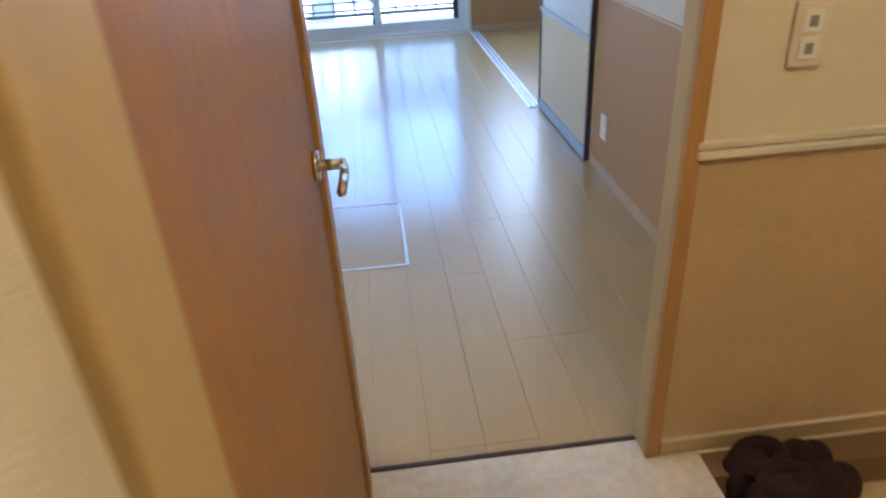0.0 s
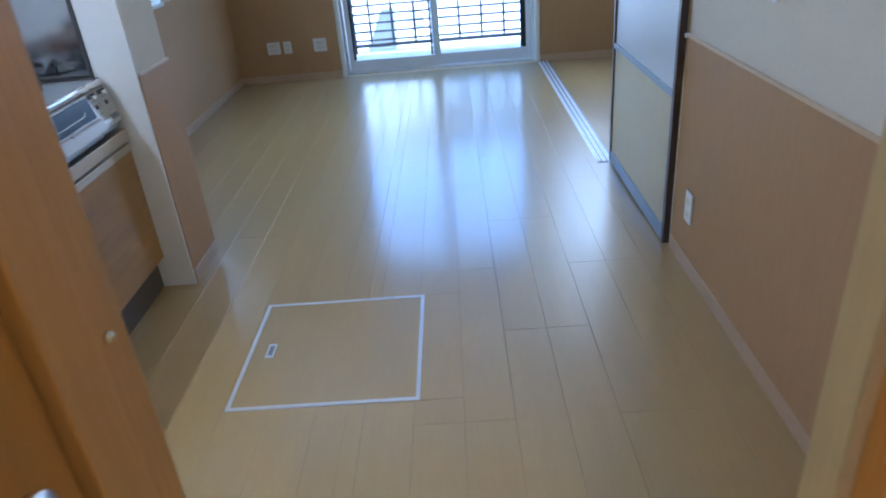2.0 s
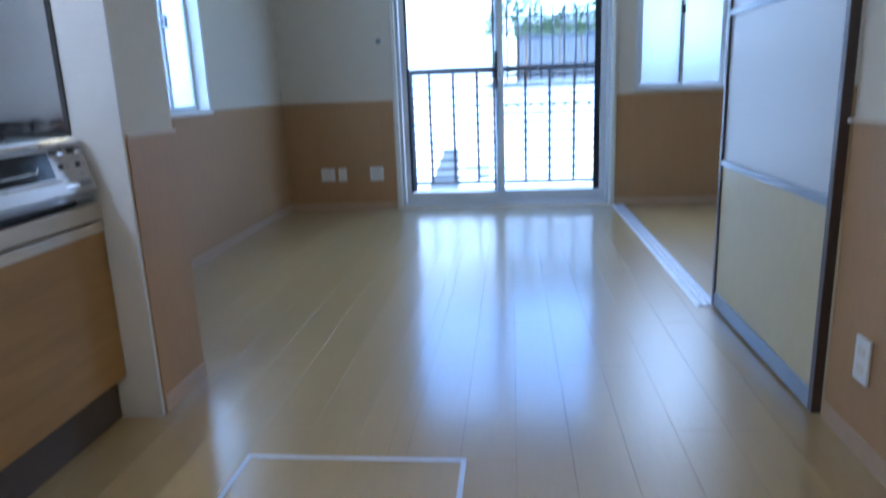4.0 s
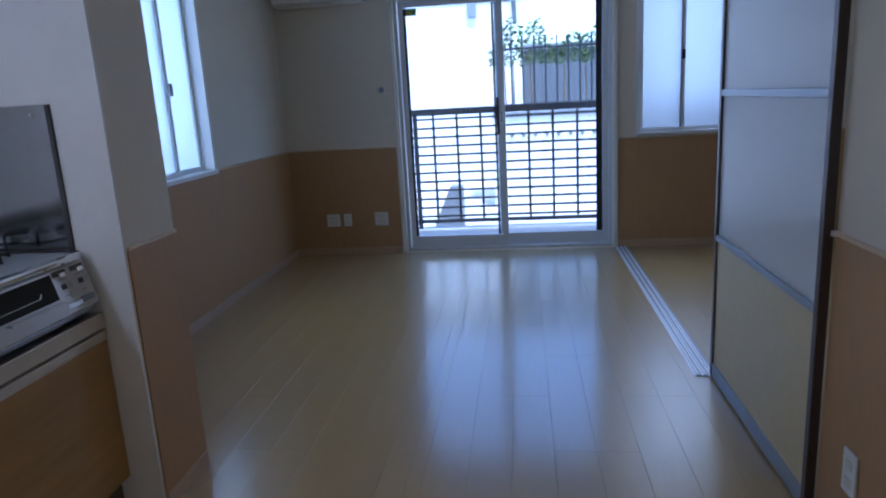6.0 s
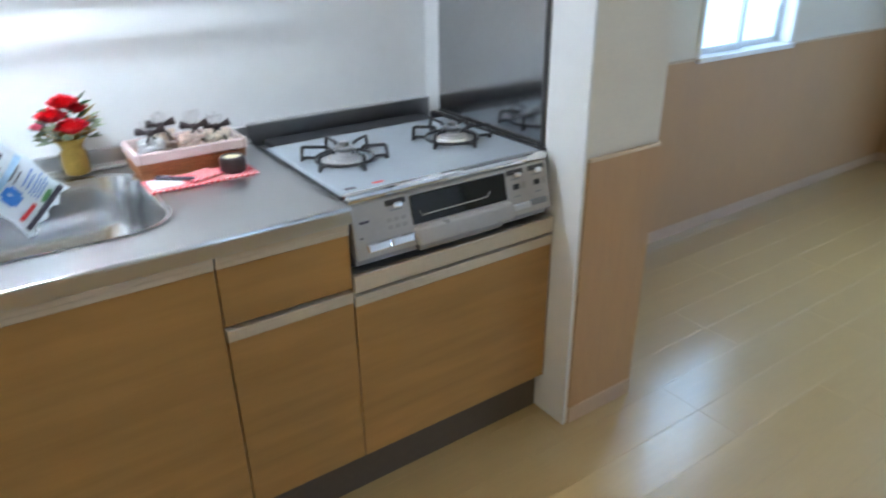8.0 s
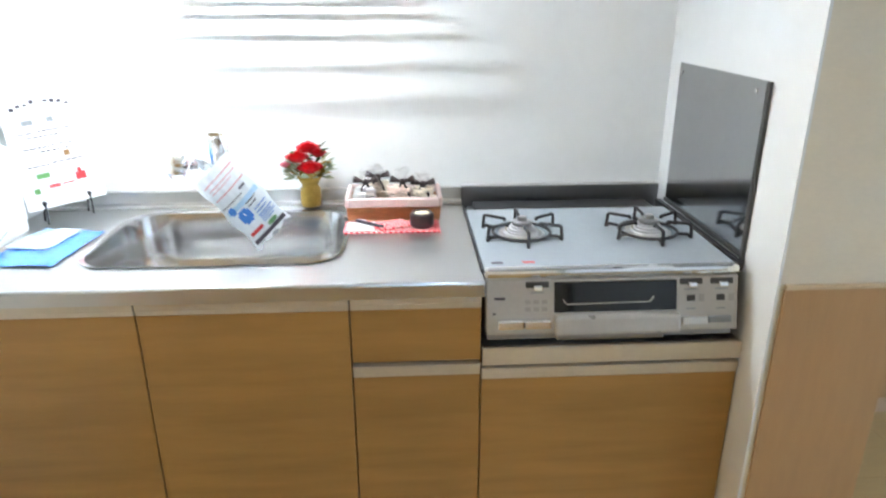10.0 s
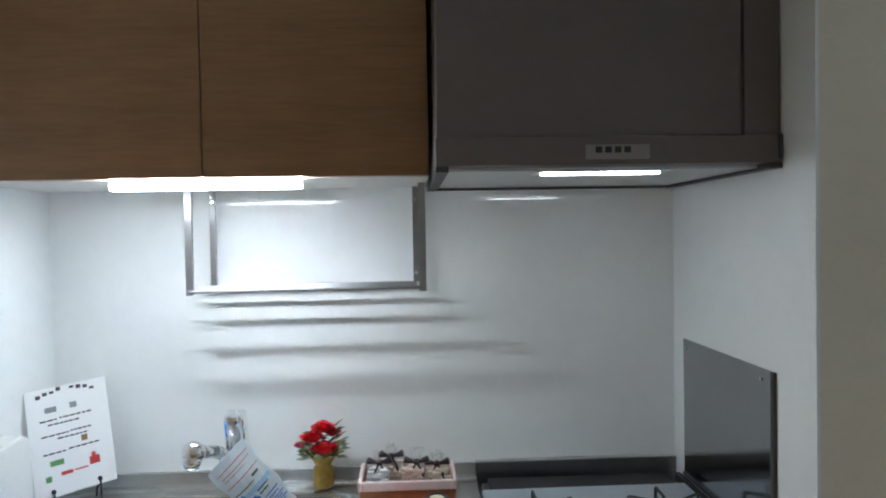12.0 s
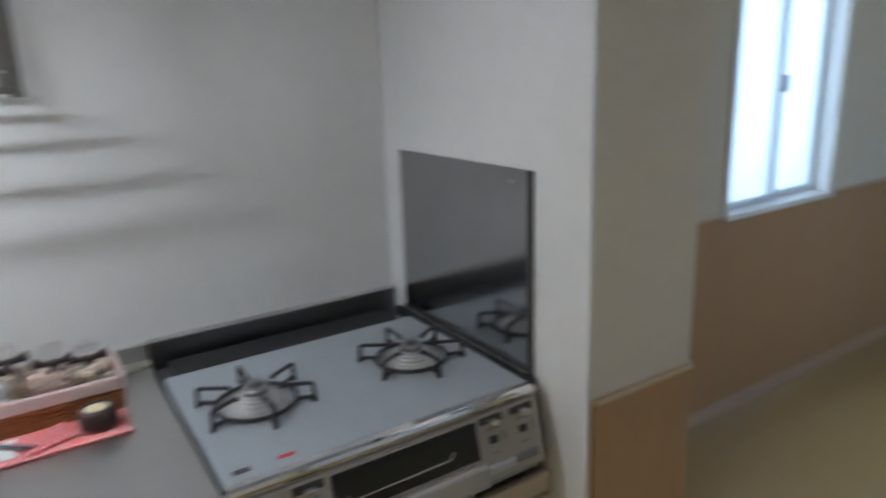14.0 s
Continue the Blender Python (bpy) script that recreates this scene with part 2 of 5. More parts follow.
def gingham():
    m = mat("red_gingham_cloth", (0.6, 0.05, 0.06), 0.8, bump=0.3, bscale=200)
    nt = m.node_tree
    b = nt.nodes["Principled BSDF"]
    tc = nt.nodes["Texture Coordinate"]
    ck = nt.nodes.new("ShaderNodeTexChecker")
    ck.inputs["Scale"].default_value = 130
    ck.inputs["Color1"].default_value = (0.70, 0.02, 0.05, 1)
    ck.inputs["Color2"].default_value = (0.82, 0.46, 0.44, 1)
    nt.links.new(tc.outputs["Object"], ck.inputs["Vector"])
    nt.links.new(ck.outputs["Color"], b.inputs["Base Color"])
    return m


M_GINGHAM = gingham()


# ---- mesh helpers ----
BASES = {}


def box(bm, x0, y0, z0, x1, y1, z1, bevel=0.0):
    vs = [bm.verts.new((x, y, z)) for x in (min(x0, x1), max(x0, x1)) for y in (min(y0, y1), max(y0, y1)) for z in (min(z0, z1), max(z0, z1))]
    fs = [bm.faces.new([vs[i] for i in q]) for q in ((0, 1, 3, 2), (4, 6, 7, 5), (0, 4, 5, 1), (2, 3, 7, 6), (0, 2, 6, 4), (1, 5, 7, 3))]
    if bevel:
        es = list({e for f in fs for e in f.edges})
        bmesh.ops.bevel(bm, geom=es, offset=bevel, segments=2, affect="EDGES", profile=0.5)
    return bm


def bx(x0, y0, z0, x1, y1, z1, bevel=0.0):
    return box(bmesh.new(), x0, y0, z0, x1, y1, z1, bevel)


def rod(bm, a, b, r, n=10, r2=None):
    a, b = Vector(a), Vector(b)
    d = b - a
    q = d.to_track_quat("Z", "Y").to_matrix().to_4x4()
    m = Matrix.Translation((a + b) / 2) @ q
    bmesh.ops.create_cone(bm, cap_ends=True, segments=n, radius1=r, radius2=r if r2 is None else r2, depth=d.length, matrix=m)
    return bm


def ball(bm, c, r, sx=1, sy=1, sz=1, u=12, v=8):
    bmesh.ops.create_uvsphere(bm, u_segments=u, v_segments=v, radius=r, matrix=Matrix.Translation(c) @ Matrix.Diagonal((sx, sy, sz, 1)))
    return bm


def lathe(bm, c, profile, n=20):
    rings = []
    for r, z in profile:
        rings.append([bm.verts.new((c[0] + r * math.cos(2 * math.pi * i / n), c[1] + r * math.sin(2 * math.pi * i / n), c[2] + z)) for i in range(n)])
    for a, b in zip(rings, rings[1:]):
        for i in range(n):
            bm.faces.new((a[i], a[(i + 1) % n], b[(i + 1) % n], b[i]))
    bm.faces.new(rings[0][::-1])
    bm.faces.new(rings[-1])
    return bm


def tube(bm, pts, r, n=8):
    for a, b in zip(pts, pts[1:]):
        rod(bm, a, b, r, n)
    for p in pts[1:-1]:
        ball(bm, p, r, u=n, v=6)
    return bm


def torus(bm, c, rx, ry, r, n=28, k=8, tilt=0.0):
    """A closed ring with half-axes rx and ry, lifted by tilt towards +x."""
    rings = []
    for i in range(n):
        a = 2 * math.pi * i / n
        ca, sa = math.cos(a), math.sin(a)
        rings.append([bm.verts.new((c[0] + (rx + r * math.cos(2 * math.pi * j / k)) * ca, c[1] + (ry + r * math.cos(2 * math.pi * j / k)) * sa,
                                    c[2] + tilt * ca + r * math.sin(2 * math.pi * j / k))) for j in range(k)])
    for i in range(n):
        p, q = rings[i], rings[(i + 1) % n]
        for j in range(k):
            bm.faces.new((p[j], q[j], q[(j + 1) % k], p[(j + 1) % k]))
    return bm


def mesh_of(name, bm, material, smooth=False):
    bmesh.ops.recalc_face_normals(bm, faces=bm.faces)
    me = bpy.data.meshes.new(name)
    bm.to_mesh(me)
    bm.free()
    me.materials.append(material)
    if smooth:
        me.shade_smooth()
    return me


def structure(name, bm, material, label="", category=""):
    ob = new(name, mesh_of(name, bm, material))
    BASES[ob] = Vector((0, 0, 0))
    return tagged(ob, label, category, "", "structure")


def thing(name, base, label, category, group=""):
    ob = new(name)
    ob.empty_display_size = 0.05
    ob.location = base
    BASES[ob] = Vector(base)
    return tagged(ob, label, category, group)


def part(name, bm, material, parent, label="", smooth=False):
    base = BASES[parent]
    bmesh.ops.translate(bm, verts=bm.verts, vec=-base)
    ob = new(name, mesh_of(name, bm, material, smooth))
    ob.parent = parent
    BASES[ob] = base
    if label:
        tagged(ob, label)
    return ob


# ---- structure ----
WX, EX, SY, NY, CH = -1.66, 1.125, 1.40, 6.97, 2.40   # room faces
HX = -0.10                                             # hall's left wall face
KY = 1.345                                             # side wall of the kitchen recess
HY = 1.335                                             # hall's end wall face

bm = bmesh.new()
box(bm, WX - 0.14, 1.24, 0, WX, 4.80, CH)
box(bm, WX - 0.14, 5.585, 0, WX, NY + 0.17, CH)
box(bm, WX - 0.14, 4.80, 0, WX, 5.585, 0.89)
box(bm, WX - 0.14, 4.80, 2.0, WX, 5.585, CH)
structure("wall_west", bm, M_PAPER, "off-white papered wall with a window above a tan wainscot", "wall")
bm = bmesh.new()
box(bm, WX, NY, 0, -0.71, NY + 0.17, CH)
box(bm, 1.022, NY, 0, 1.185, NY + 0.17, CH)
box(bm, 1.893, NY, 0, 3.9, NY + 0.17, CH)
box(bm, -0.71, NY, 2.07, 1.022, NY + 0.17, CH)
box(bm, 1.185, NY, 0, 1.893, NY + 0.17, 0.895)
box(bm, 1.185, NY, 2.02, 1.893, NY + 0.17, CH)
structure("wall_north", bm, M_PAPER, "off-white papered end wall with a glazed door", "wall")
bm = bmesh.new()
box(bm, EX, SY, 0, EX + 0.10, 3.35, CH)
box(bm, EX - 0.005, 3.35, 2.12, EX + 0.10, NY, CH)
structure("wall_east", bm, M_PAPER, "off-white papered wall beside the sliding panel", "wall")
bm = bmesh.new()
box(bm, WX, 1.24, 0, HX - 0.1, KY, CH)
box(bm, HX - 0.1, 1.24, 0, HX - 0.03, SY, CH)
box(bm, 0.657, HY, 0, 3.9, SY, CH)
box(bm, HX - 0.03, HY, 2.06, 0.657, SY, CH)
structure("wall_south", bm, M_PAPER, "papered wall with the doorway between hall and room", "wall")
structure("wall_far_east", bx(3.9, HY, 0, 4.0, NY + 0.17, CH), M_PAPER, "plain papered wall of the side room", "wall")
structure("wall_pier", bx(WX, 3.305, 0, -0.89, 3.60, CH), M_PAPER, "short papered wall that ends the kitchen recess", "wall")
structure("ceiling", bx(WX - 0.14, 1.24, CH, 4.0, NY + 0.17, CH + 0.1), M_CEIL, "plain white papered ceiling", "ceiling")
structure("floor_base", bx(WX - 0.14, 1.24, -0.16, 4.0, NY + 0.17, -0.006), M_SUBFLOOR, "dark joints under the floor boards", "floor")

# hall
bm = bmesh.new()
box(bm, HX - 0.1, -1.5, 0, HX, 0.335, CH)
box(bm, HX - 0.1, 0.335, 2.06, HX, HY, CH)
box(bm, HX - 0.1, 0.335, 0, HX - 0.04, 1.24, 2.06)
structure("wall_hall_west", bm, M_PAPER, "off-white textured hall wall beside a closed door", "wall")
structure("wall_hall_south", bx(HX - 0.1, -1.6, -0.12, 2.4, -1.5, CH), M_PAPER, "plain papered hall wall", "wall")
structure("wall_hall_east", bx(2.3, -1.5, -0.12, 2.4, HY, CH), M_PAPER, "plain papered hall wall", "wall")
structure("ceiling_hall", bx(HX - 0.1, -1.6, CH, 2.4, HY, CH + 0.1), M_CEIL, "plain white hall ceiling", "ceiling")
structure("floor_hall", bx(HX - 0.03, -1.5, -0.12, 0.78, 1.395, 0.0, 0.004), M_MARBLE, "cream marbled hall floor tile", "floor")
structure("floor_entrance", bx(0.78, -1.5, -0.16, 2.4, HY + 0.05, -0.105), M_GENKAN, "beige tiled lower entrance floor", "floor")
structure("threshold", bx(HX - 0.01, 1.395, -0.01, 0.633, 1.407, 0.004), M_DARKBROWN, "dark metal strip in the doorway", "trim")
structure("wainscot_hall", bx(0.657, HY - 0.006, 0.001, 2.3, HY, 0.84), M_HALLWAIN, "tan papered wainscot in the hall", "wainscot")
bm = bmesh.new()
box(bm, 0.658, HY - 0.020, 0.840, 2.3, HY - 0.0005, 0.858, 0.004)
box(bm, 0.658, HY - 0.014, 0.860, 2.3, HY - 0.0005, 0.878, 0.004)
structure("trim_hall_rail", bm, M_OFFWHITE, "cream moulded chair rail on the hall wall", "trim")
structure("baseboard_hall", bx(0.671, HY - 0.012, 0.003, 2.3, HY - 0.0065, 0.052, 0.002), M_HALLBASE, "tan baseboard in the hall", "baseboard")
bm = bmesh.new()
box(bm, 0.671, HY - 0.016, 0.0525, 2.3, HY - 0.0065, 0.060, 0.002)
box(bm, 0.671, HY - 0.016, -0.006, 2.3, HY - 0.0045, 0.0025, 0.002)
structure("trim_hall_base", bm, M_OFFWHITE, "thin cream edges of the hall baseboard", "trim")
structure("plinth_hall", bx(0.78, HY - 0.004, -0.105, 2.3, HY + 0.0, 0.0), M_PLINTHTILE, "brown tile plinth under the hall baseboard", "plinth")

# doorway casings
bm = bmesh.new()
box(bm, 0.633, HY - 0.012, 0, 0.670, HY + 0.010, 2.06, 0.003)
structure("trim_doorway_right", bm, M_CASING, "orange wood casing of the doorway", "trim")
structure("trim_doorway_inner", bx(0.634, HY + 0.0105, 0, 0.6568, SY + 0.008, 2.06, 0.003), M_PALECASE, "pale tan inner jamb of the doorway", "trim")
bm = bmesh.new()
box(bm, HX - 0.03, 1.290, 0, HX + 0.012, 1.362, 2.06, 0.003)
box(bm, HX - 0.03, 1.366, 0, HX - 0.006, SY + 0.045, 2.06, 0.003)
structure("trim_doorway_left", bm, M_CASING, "orange wood casing between two doorways", "trim")
structure("trim_doorway_head", bx(HX, HY - 0.01, 2.0, 0.632, SY + 0.03, 2.06, 0.003), M_CASING, "orange wood head of the doorway", "trim")
structure("trim_side_door", bx(HX - 0.03, 0.315, 0, HX + 0.012, 0.404, 2.06, 0.003), M_PALECASE, "pale wood casing on the hinge side of the door", "trim")

# wainscots, rails and baseboards
def wains(tag, x0, y0, x1, y1, nx, ny, top=0.885):
    """A panelled strip of wall facing (nx, ny): wainscot, cap and baseboard."""
    a, b, c = 0.006, 0.012, 0.010
    def slab(t, z0, z1, bev=0.0):
        xs = (x0, x1 + nx * t) if nx else (x0, x1)
        ys = (y0, y1 + ny * t) if ny else (y0, y1)
        return bx(xs[0], ys[0], z0, xs[1], ys[1], z1, bev)
    structure("wainscot_" + tag, slab(a, 0.06, top - 0.012), M_WAIN, "tan wood-grained wainscot under a thin cap", "wainscot")
    structure("trim_cap_" + tag, slab(b, top - 0.012, top, 0.003), M_TRIM, "thin pale wood cap on the wainscot", "trim")
    structure("baseboard_" + tag, slab(c, 0.0, 0.06, 0.002), M_BASE, "low pale wooden baseboard", "baseboard")


wains("west", WX, 3.62, WX, NY, 1, 0, 0.90)
wains("north_left", WX + 0.0062, NY, -0.735, NY, 0, -1, 0.90)
wains("north_right", 1.05, NY, 3.9, NY, 0, -1)
wains("east", EX, SY, EX, 3.34, -1, 0, 0.866)
wains("pier_east", -0.89, 3.316, -0.89, 3.60, 1, 0)
wains("pier_north", WX + 0.0062, 3.60, -0.89, 3.60, 0, 1)

# kitchen wall panels
structure("panel_kitchen_back", bx(WX, KY, 0.0, WX + 0.012, 3.305, CH), M_KPANEL, "glossy white kitchen wall panel", "wall panel")
structure("panel_kitchen_left", bx(WX + 0.0125, KY, 0.0, -0.95, KY + 0.007, CH), M_KPANEL, "glossy white kitchen wall panel", "wall panel")
structure("panel_kitchen_right", bx(WX + 0.0125, 3.297, 0.0, -0.886, 3.304, CH), M_KPANEL, "glossy white kitchen wall panel", "wall panel")

# floor track
trk = structure("floor_track", bx(1.028, 4.37, 0.0005, 1.118, NY, 0.004), M_PALEALU, "aluminium triple floor track of the sliding panels", "track")
for x in (1.042, 1.073, 1.104):
    part("rail", bx(x - 0.004, 4.37, 0.004, x + 0.004, NY, 0.011, 0.001), M_PALEALU, trk)
    part("groove", bx(x + 0.007, 4.37, 0.0041, x + 0.019, NY, 0.0046), M_DARKSTEEL, trk)


# ---- windows ----
def sash(parent, plane, a0, a1, z0, z1, depth, w, material, glass, axis, name="sash", bar_h=None):
    """A glazed sash: four frame members and a pane, in a plane of constant y (axis 'x') or x (axis 'y')."""
    def bb(p0, q0, p1, q1, d0, d1, bev=0.002):
        return bx(p0, d0, q0, p1, d1, q1, bev) if axis == "x" else bx(d0, p0, q0, d1, p1, q1, bev)
    bh = bar_h or w
    fr = bmesh.new()
    for (p0, q0, p1, q1) in ((a0, z0, a0 + w, z1), (a1 - w, z0, a1, z1), (a0 + w, z0, a1 - w, z0 + bh), (a0 + w, z1 - w, a1 - w, z1)):
        if axis == "x":
            box(fr, p0, plane, q0, p1, plane + depth, q1, 0.002)
        else:
            box(fr, plane, p0, q0, plane + depth, p1, q1, 0.002)
    s = part(name, fr, material, parent)
    g = part("pane", bb(a0 + w * 0.8, z0 + bh * 0.8, a1 - w * 0.8, z1 - w * 0.8, plane + depth * 0.4, plane + depth * 0.55, 0), glass, s)
    g.visible_shadow = False
    return s


# glazed terrace door
DY = NY + 0.075        # inner face of its frame, set back in the wall
structure("threshold_terrace", bx(-0.71, NY + 0.0005, -0.02, 1.022, DY - 0.0005, 0.0, 0.001), M_TRIM, "pale wood threshold board before the terrace door", "trim")
gd = structure("window_1", bx(-0.71, DY, 0.0, -0.675, DY + 0.095, 2.07, 0.003), M_SASH, "white framed sliding glazed door to the terrace", "window")
part("frame", bx(0.987, DY, 0.0, 1.022, DY + 0.095, 2.07, 0.003), M_SASH, gd)
part("sill", bx(-0.675, DY, 0.0, 0.987, DY + 0.095, 0.022, 0.003), M_SASH, gd)
part("sill_rail", bx(-0.675, DY + 0.030, 0.022, 0.987, DY + 0.036, 0.034, 0.001), M_SASH, gd)
part("head", bx(-0.675, DY, 2.03, 0.987, DY + 0.095, 2.07, 0.003), M_SASH, gd)
part("reveal", bx(-0.7098, NY + 0.0005, 0.0, -0.700, DY - 0.0005, 2.07), M_OFFWHITE, gd)
part("reveal", bx(1.012, NY + 0.0005, 0.0, 1.0218, DY - 0.0005, 2.07), M_OFFWHITE, gd)
part("casing", bx(-0.734, NY - 0.016, 0.0, -0.7105, NY - 0.0005, 2.09, 0.003), M_OFFWHITE, gd)
part("casing", bx(1.0225, NY - 0.016, 0.0, 1.047, NY - 0.0005, 2.09, 0.003), M_OFFWHITE, gd)
s1 = sash(gd, DY + 0.018, -0.668, 0.163, 0.022, 2.03, 0.03, 0.045, M_SASH, M_GLASS, "x", bar_h=0.095)
s2 = sash(gd, DY + 0.053, 0.096, 0.985, 0.022, 2.03, 0.03, 0.045, M_SASH, M_GLASS, "x", bar_h=0.095)
part("gasket", bx(0.076, DY + 0.016, 0.12, 0.094, DY + 0.0175, 1.98), M_DARKSASH, s1)
part("gasket", bx(0.890, DY + 0.048, 0.12, 0.938, DY + 0.0525, 1.98), M_DARKSASH, s2)
part("gasket", bx(-0.626, DY + 0.016, 0.12, -0.605, DY + 0.0175, 1.98), M_DARKSASH, s1)
lk = part("crescent_lock", bx(0.118, DY + 0.002, 1.02, 0.150, DY + 0.018, 1.12, 0.004), M_PALEALU, s1, "pale metal crescent lock")
part("lock_lever", rod(bmesh.new(), (0.134, DY - 0.006, 1.05), (0.134, DY - 0.004, 1.13), 0.006, 10), M_DARKSTEEL, lk)
part("pull", bx(0.095, DY + 0.004, 0.95, 0.115, DY + 0.018, 1.25, 0.004), M_DARKSASH, s1)
st = part("sticker", bx(-0.61, DY + 0.028, 1.92, -0.52, DY + 0.0295, 1.975), M_GREEN, s1, "small green and yellow sticker")
part("sticker_band", bx(-0.60, DY + 0.0265, 1.925, -0.55, DY + 0.0275, 1.95), M_YSTICK, st)

# small window of the side room
w2 = structure("window_2", bx(1.185, NY - 0.02, 0.895, 1.893, NY + 0.13, 0.92, 0.003), M_SASH, "white framed frosted sliding window above the wainscot", "window")
part("frame", bx(1.185, NY - 0.01, 0.92, 1.21, NY + 0.13, 2.02, 0.003), M_SASH, w2)
part("frame", bx(1.868, NY - 0.01, 0.92, 1.893, NY + 0.13, 2.02, 0.003), M_SASH, w2)
part("head", bx(1.21, NY - 0.01, 1.995, 1.868, NY + 0.13, 2.02, 0.003), M_SASH, w2)
a = sash(w2, NY + 0.03, 1.21, 1.555, 0.92, 1.995, 0.025, 0.03, M_SASH, M_FROSTSIDE, "x")
sash(w2, NY + 0.06, 1.525, 1.868, 0.92, 1.995, 0.025, 0.03, M_SASH, M_FROSTSIDE, "x")
part("gasket", bx(1.522, NY + 0.028, 0.95, 1.530, NY + 0.0295, 1.965), M_DARKSASH, a)
part("lock", bx(1.528, NY + 0.005, 1.46, 1.552, NY + 0.03, 1.53, 0.004), M_DARKSASH, a)
part("sticker", bx(1.22, NY + 0.036, 1.92, 1.28, NY + 0.0385, 1.97), M_GREEN, a)

# frosted window in the west wall
w3 = structure("window_3", bx(WX - 0.13, 4.80, 0.875, WX + 0.025, 5.585, 0.90, 0.003), M_WHITE, "white framed frosted sliding window with a narrow sill", "window")
part("frame", bx(WX - 0.13, 4.80, 0.90, WX + 0.012, 4.825, 2.0, 0.003), M_WHITE, w3)
part("frame", bx(WX - 0.13, 5.56, 0.90, WX + 0.012, 5.585, 2.0, 0.003), M_WHITE, w3)
part("head", bx(WX - 0.13, 4.825, 1.975, WX + 0.012, 5.56, 2.0, 0.003), M_WHITE, w3)
a = sash(w3, WX - 0.06, 4.825, 5.21, 0.90, 1.975, 0.025, 0.03, M_SASH, M_FROST, "y")
sash(w3, WX - 0.09, 5.17, 5.56, 0.90, 1.975, 0.025, 0.03, M_SASH, M_FROST, "y")
part("lock", bx(WX - 0.035, 5.18, 1.36, WX - 0.01, 5.21, 1.43, 0.004), M_DARKSTEEL, a)

area("window_daylight_west", (WX - 0.20, 5.19, 1.45), (0, 5.19, 1.3), 0.75, 1.05, 2.5, (0.62, 0.80, 1.0))
area("window_daylight_side", (1.54, NY + 0.22, 1.56), (1.54, 5, 1.4), 0.66, 0.90, 4.4, (0.68, 0.83, 1.0))

# ---- sliding panel ----
def sliding_panel(x, y0, y1):
    t = thing("sliding_panel", (x, (y0 + y1) / 2, 0.011), "sliding partition with dark stiles, frosted panels and a yellow base", "sliding door")
    d = 0.014
    part("stile", bx(x - d, y0, 0.011, x + d, y0 + 0.028, 2.11, 0.002), M_DARKBROWN, t, "dark brown edge stile")
    part("stile", bx(x - d, y1 - 0.028, 0.011, x + d, y1, 2.11, 0.002), M_DARKBROWN, t, "dark brown edge stile")
    part("bottom_rail", bx(x - d + 0.002, y0 + 0.028, 0.011, x + d - 0.002, y1 - 0.028, 0.075, 0.002), M_GREYALU, t, "grey aluminium bottom rail")
    part("cross_rail", bx(x - d, y0 + 0.028, 0.622, x + d, y1 - 0.028, 0.648, 0.002), M_GREYALU, t, "grey aluminium bar")
    part("cross_rail", bx(x - d, y0 + 0.028, 1.215, x + d, y1 - 0.028, 1.241, 0.002), M_GREYALU, t, "grey aluminium bar")
    part("top_rail", bx(x - d + 0.002, y0 + 0.028, 2.07, x + d - 0.002, y1 - 0.028, 2.11, 0.002), M_GREYALU, t)
    part("lower_panel", bx(x - 0.006, y0 + 0.028, 0.075, x + 0.006, y1 - 0.028, 0.622), M_YELLOW, t, "pale yellow lower panel")
    part("frosted_panel", bx(x - 0.004, y0 + 0.028, 0.648, x + 0.004, y1 - 0.028, 1.215), M_POLY, t, "frosted white panel")
    part("frosted_panel", bx(x - 0.004, y0 + 0.028, 1.241, x + 0.004, y1 - 0.028, 2.07), M_POLY, t, "frosted white panel")
    return t


sliding_panel(1.104, 3.352, 4.372)
part("end_cap", bx(1.108, 3.335, 0.852, 1.124, 3.351, 0.866, 0.002), M_WHITE, bpy.data.objects["trim_cap_east"])


# ---- hall things ----
def interior_door():
    t = thing("interior_door", (HX - 0.012, 0.87, 0.005), "closed orange-brown wooden door with a satin lever handle", "door")
    part("panel", bx(HX - 0.030, 0.407, 0.005, HX + 0.002, 1.280, 2.05, 0.003), M_DOOR, t)
    h = part("rose", rod(bmesh.new(), (HX + 0.002, 1.213, 0.945), (HX + 0.012, 1.213, 0.945), 0.027, 24), M_SATIN, t, "round satin nickel rose", True)
    part("spindle", rod(bmesh.new(), (HX + 0.011, 1.213, 0.945), (HX + 0.055, 1.213, 0.945), 0.010, 14), M_SATIN, h, smooth=True)
    lv = bmesh.new()
    pts = [(HX + 0.052, 1.220, 0.945), (HX + 0.056, 1.19, 0.946), (HX + 0.056, 1.15, 0.944), (HX + 0.052, 1.10, 0.940)]
    tube(lv, pts, 0.0085, 12)
    ball(lv, pts[0], 0.0085)
    ball(lv, pts[-1], 0.0085)
    part("lever", lv, M_SATIN, h, smooth=True)
    part("latch_bump", ball(bmesh.new(), (HX - 0.004, 1.404, 0.995), 0.007), M_SATIN, t, smooth=True)


interior_door()


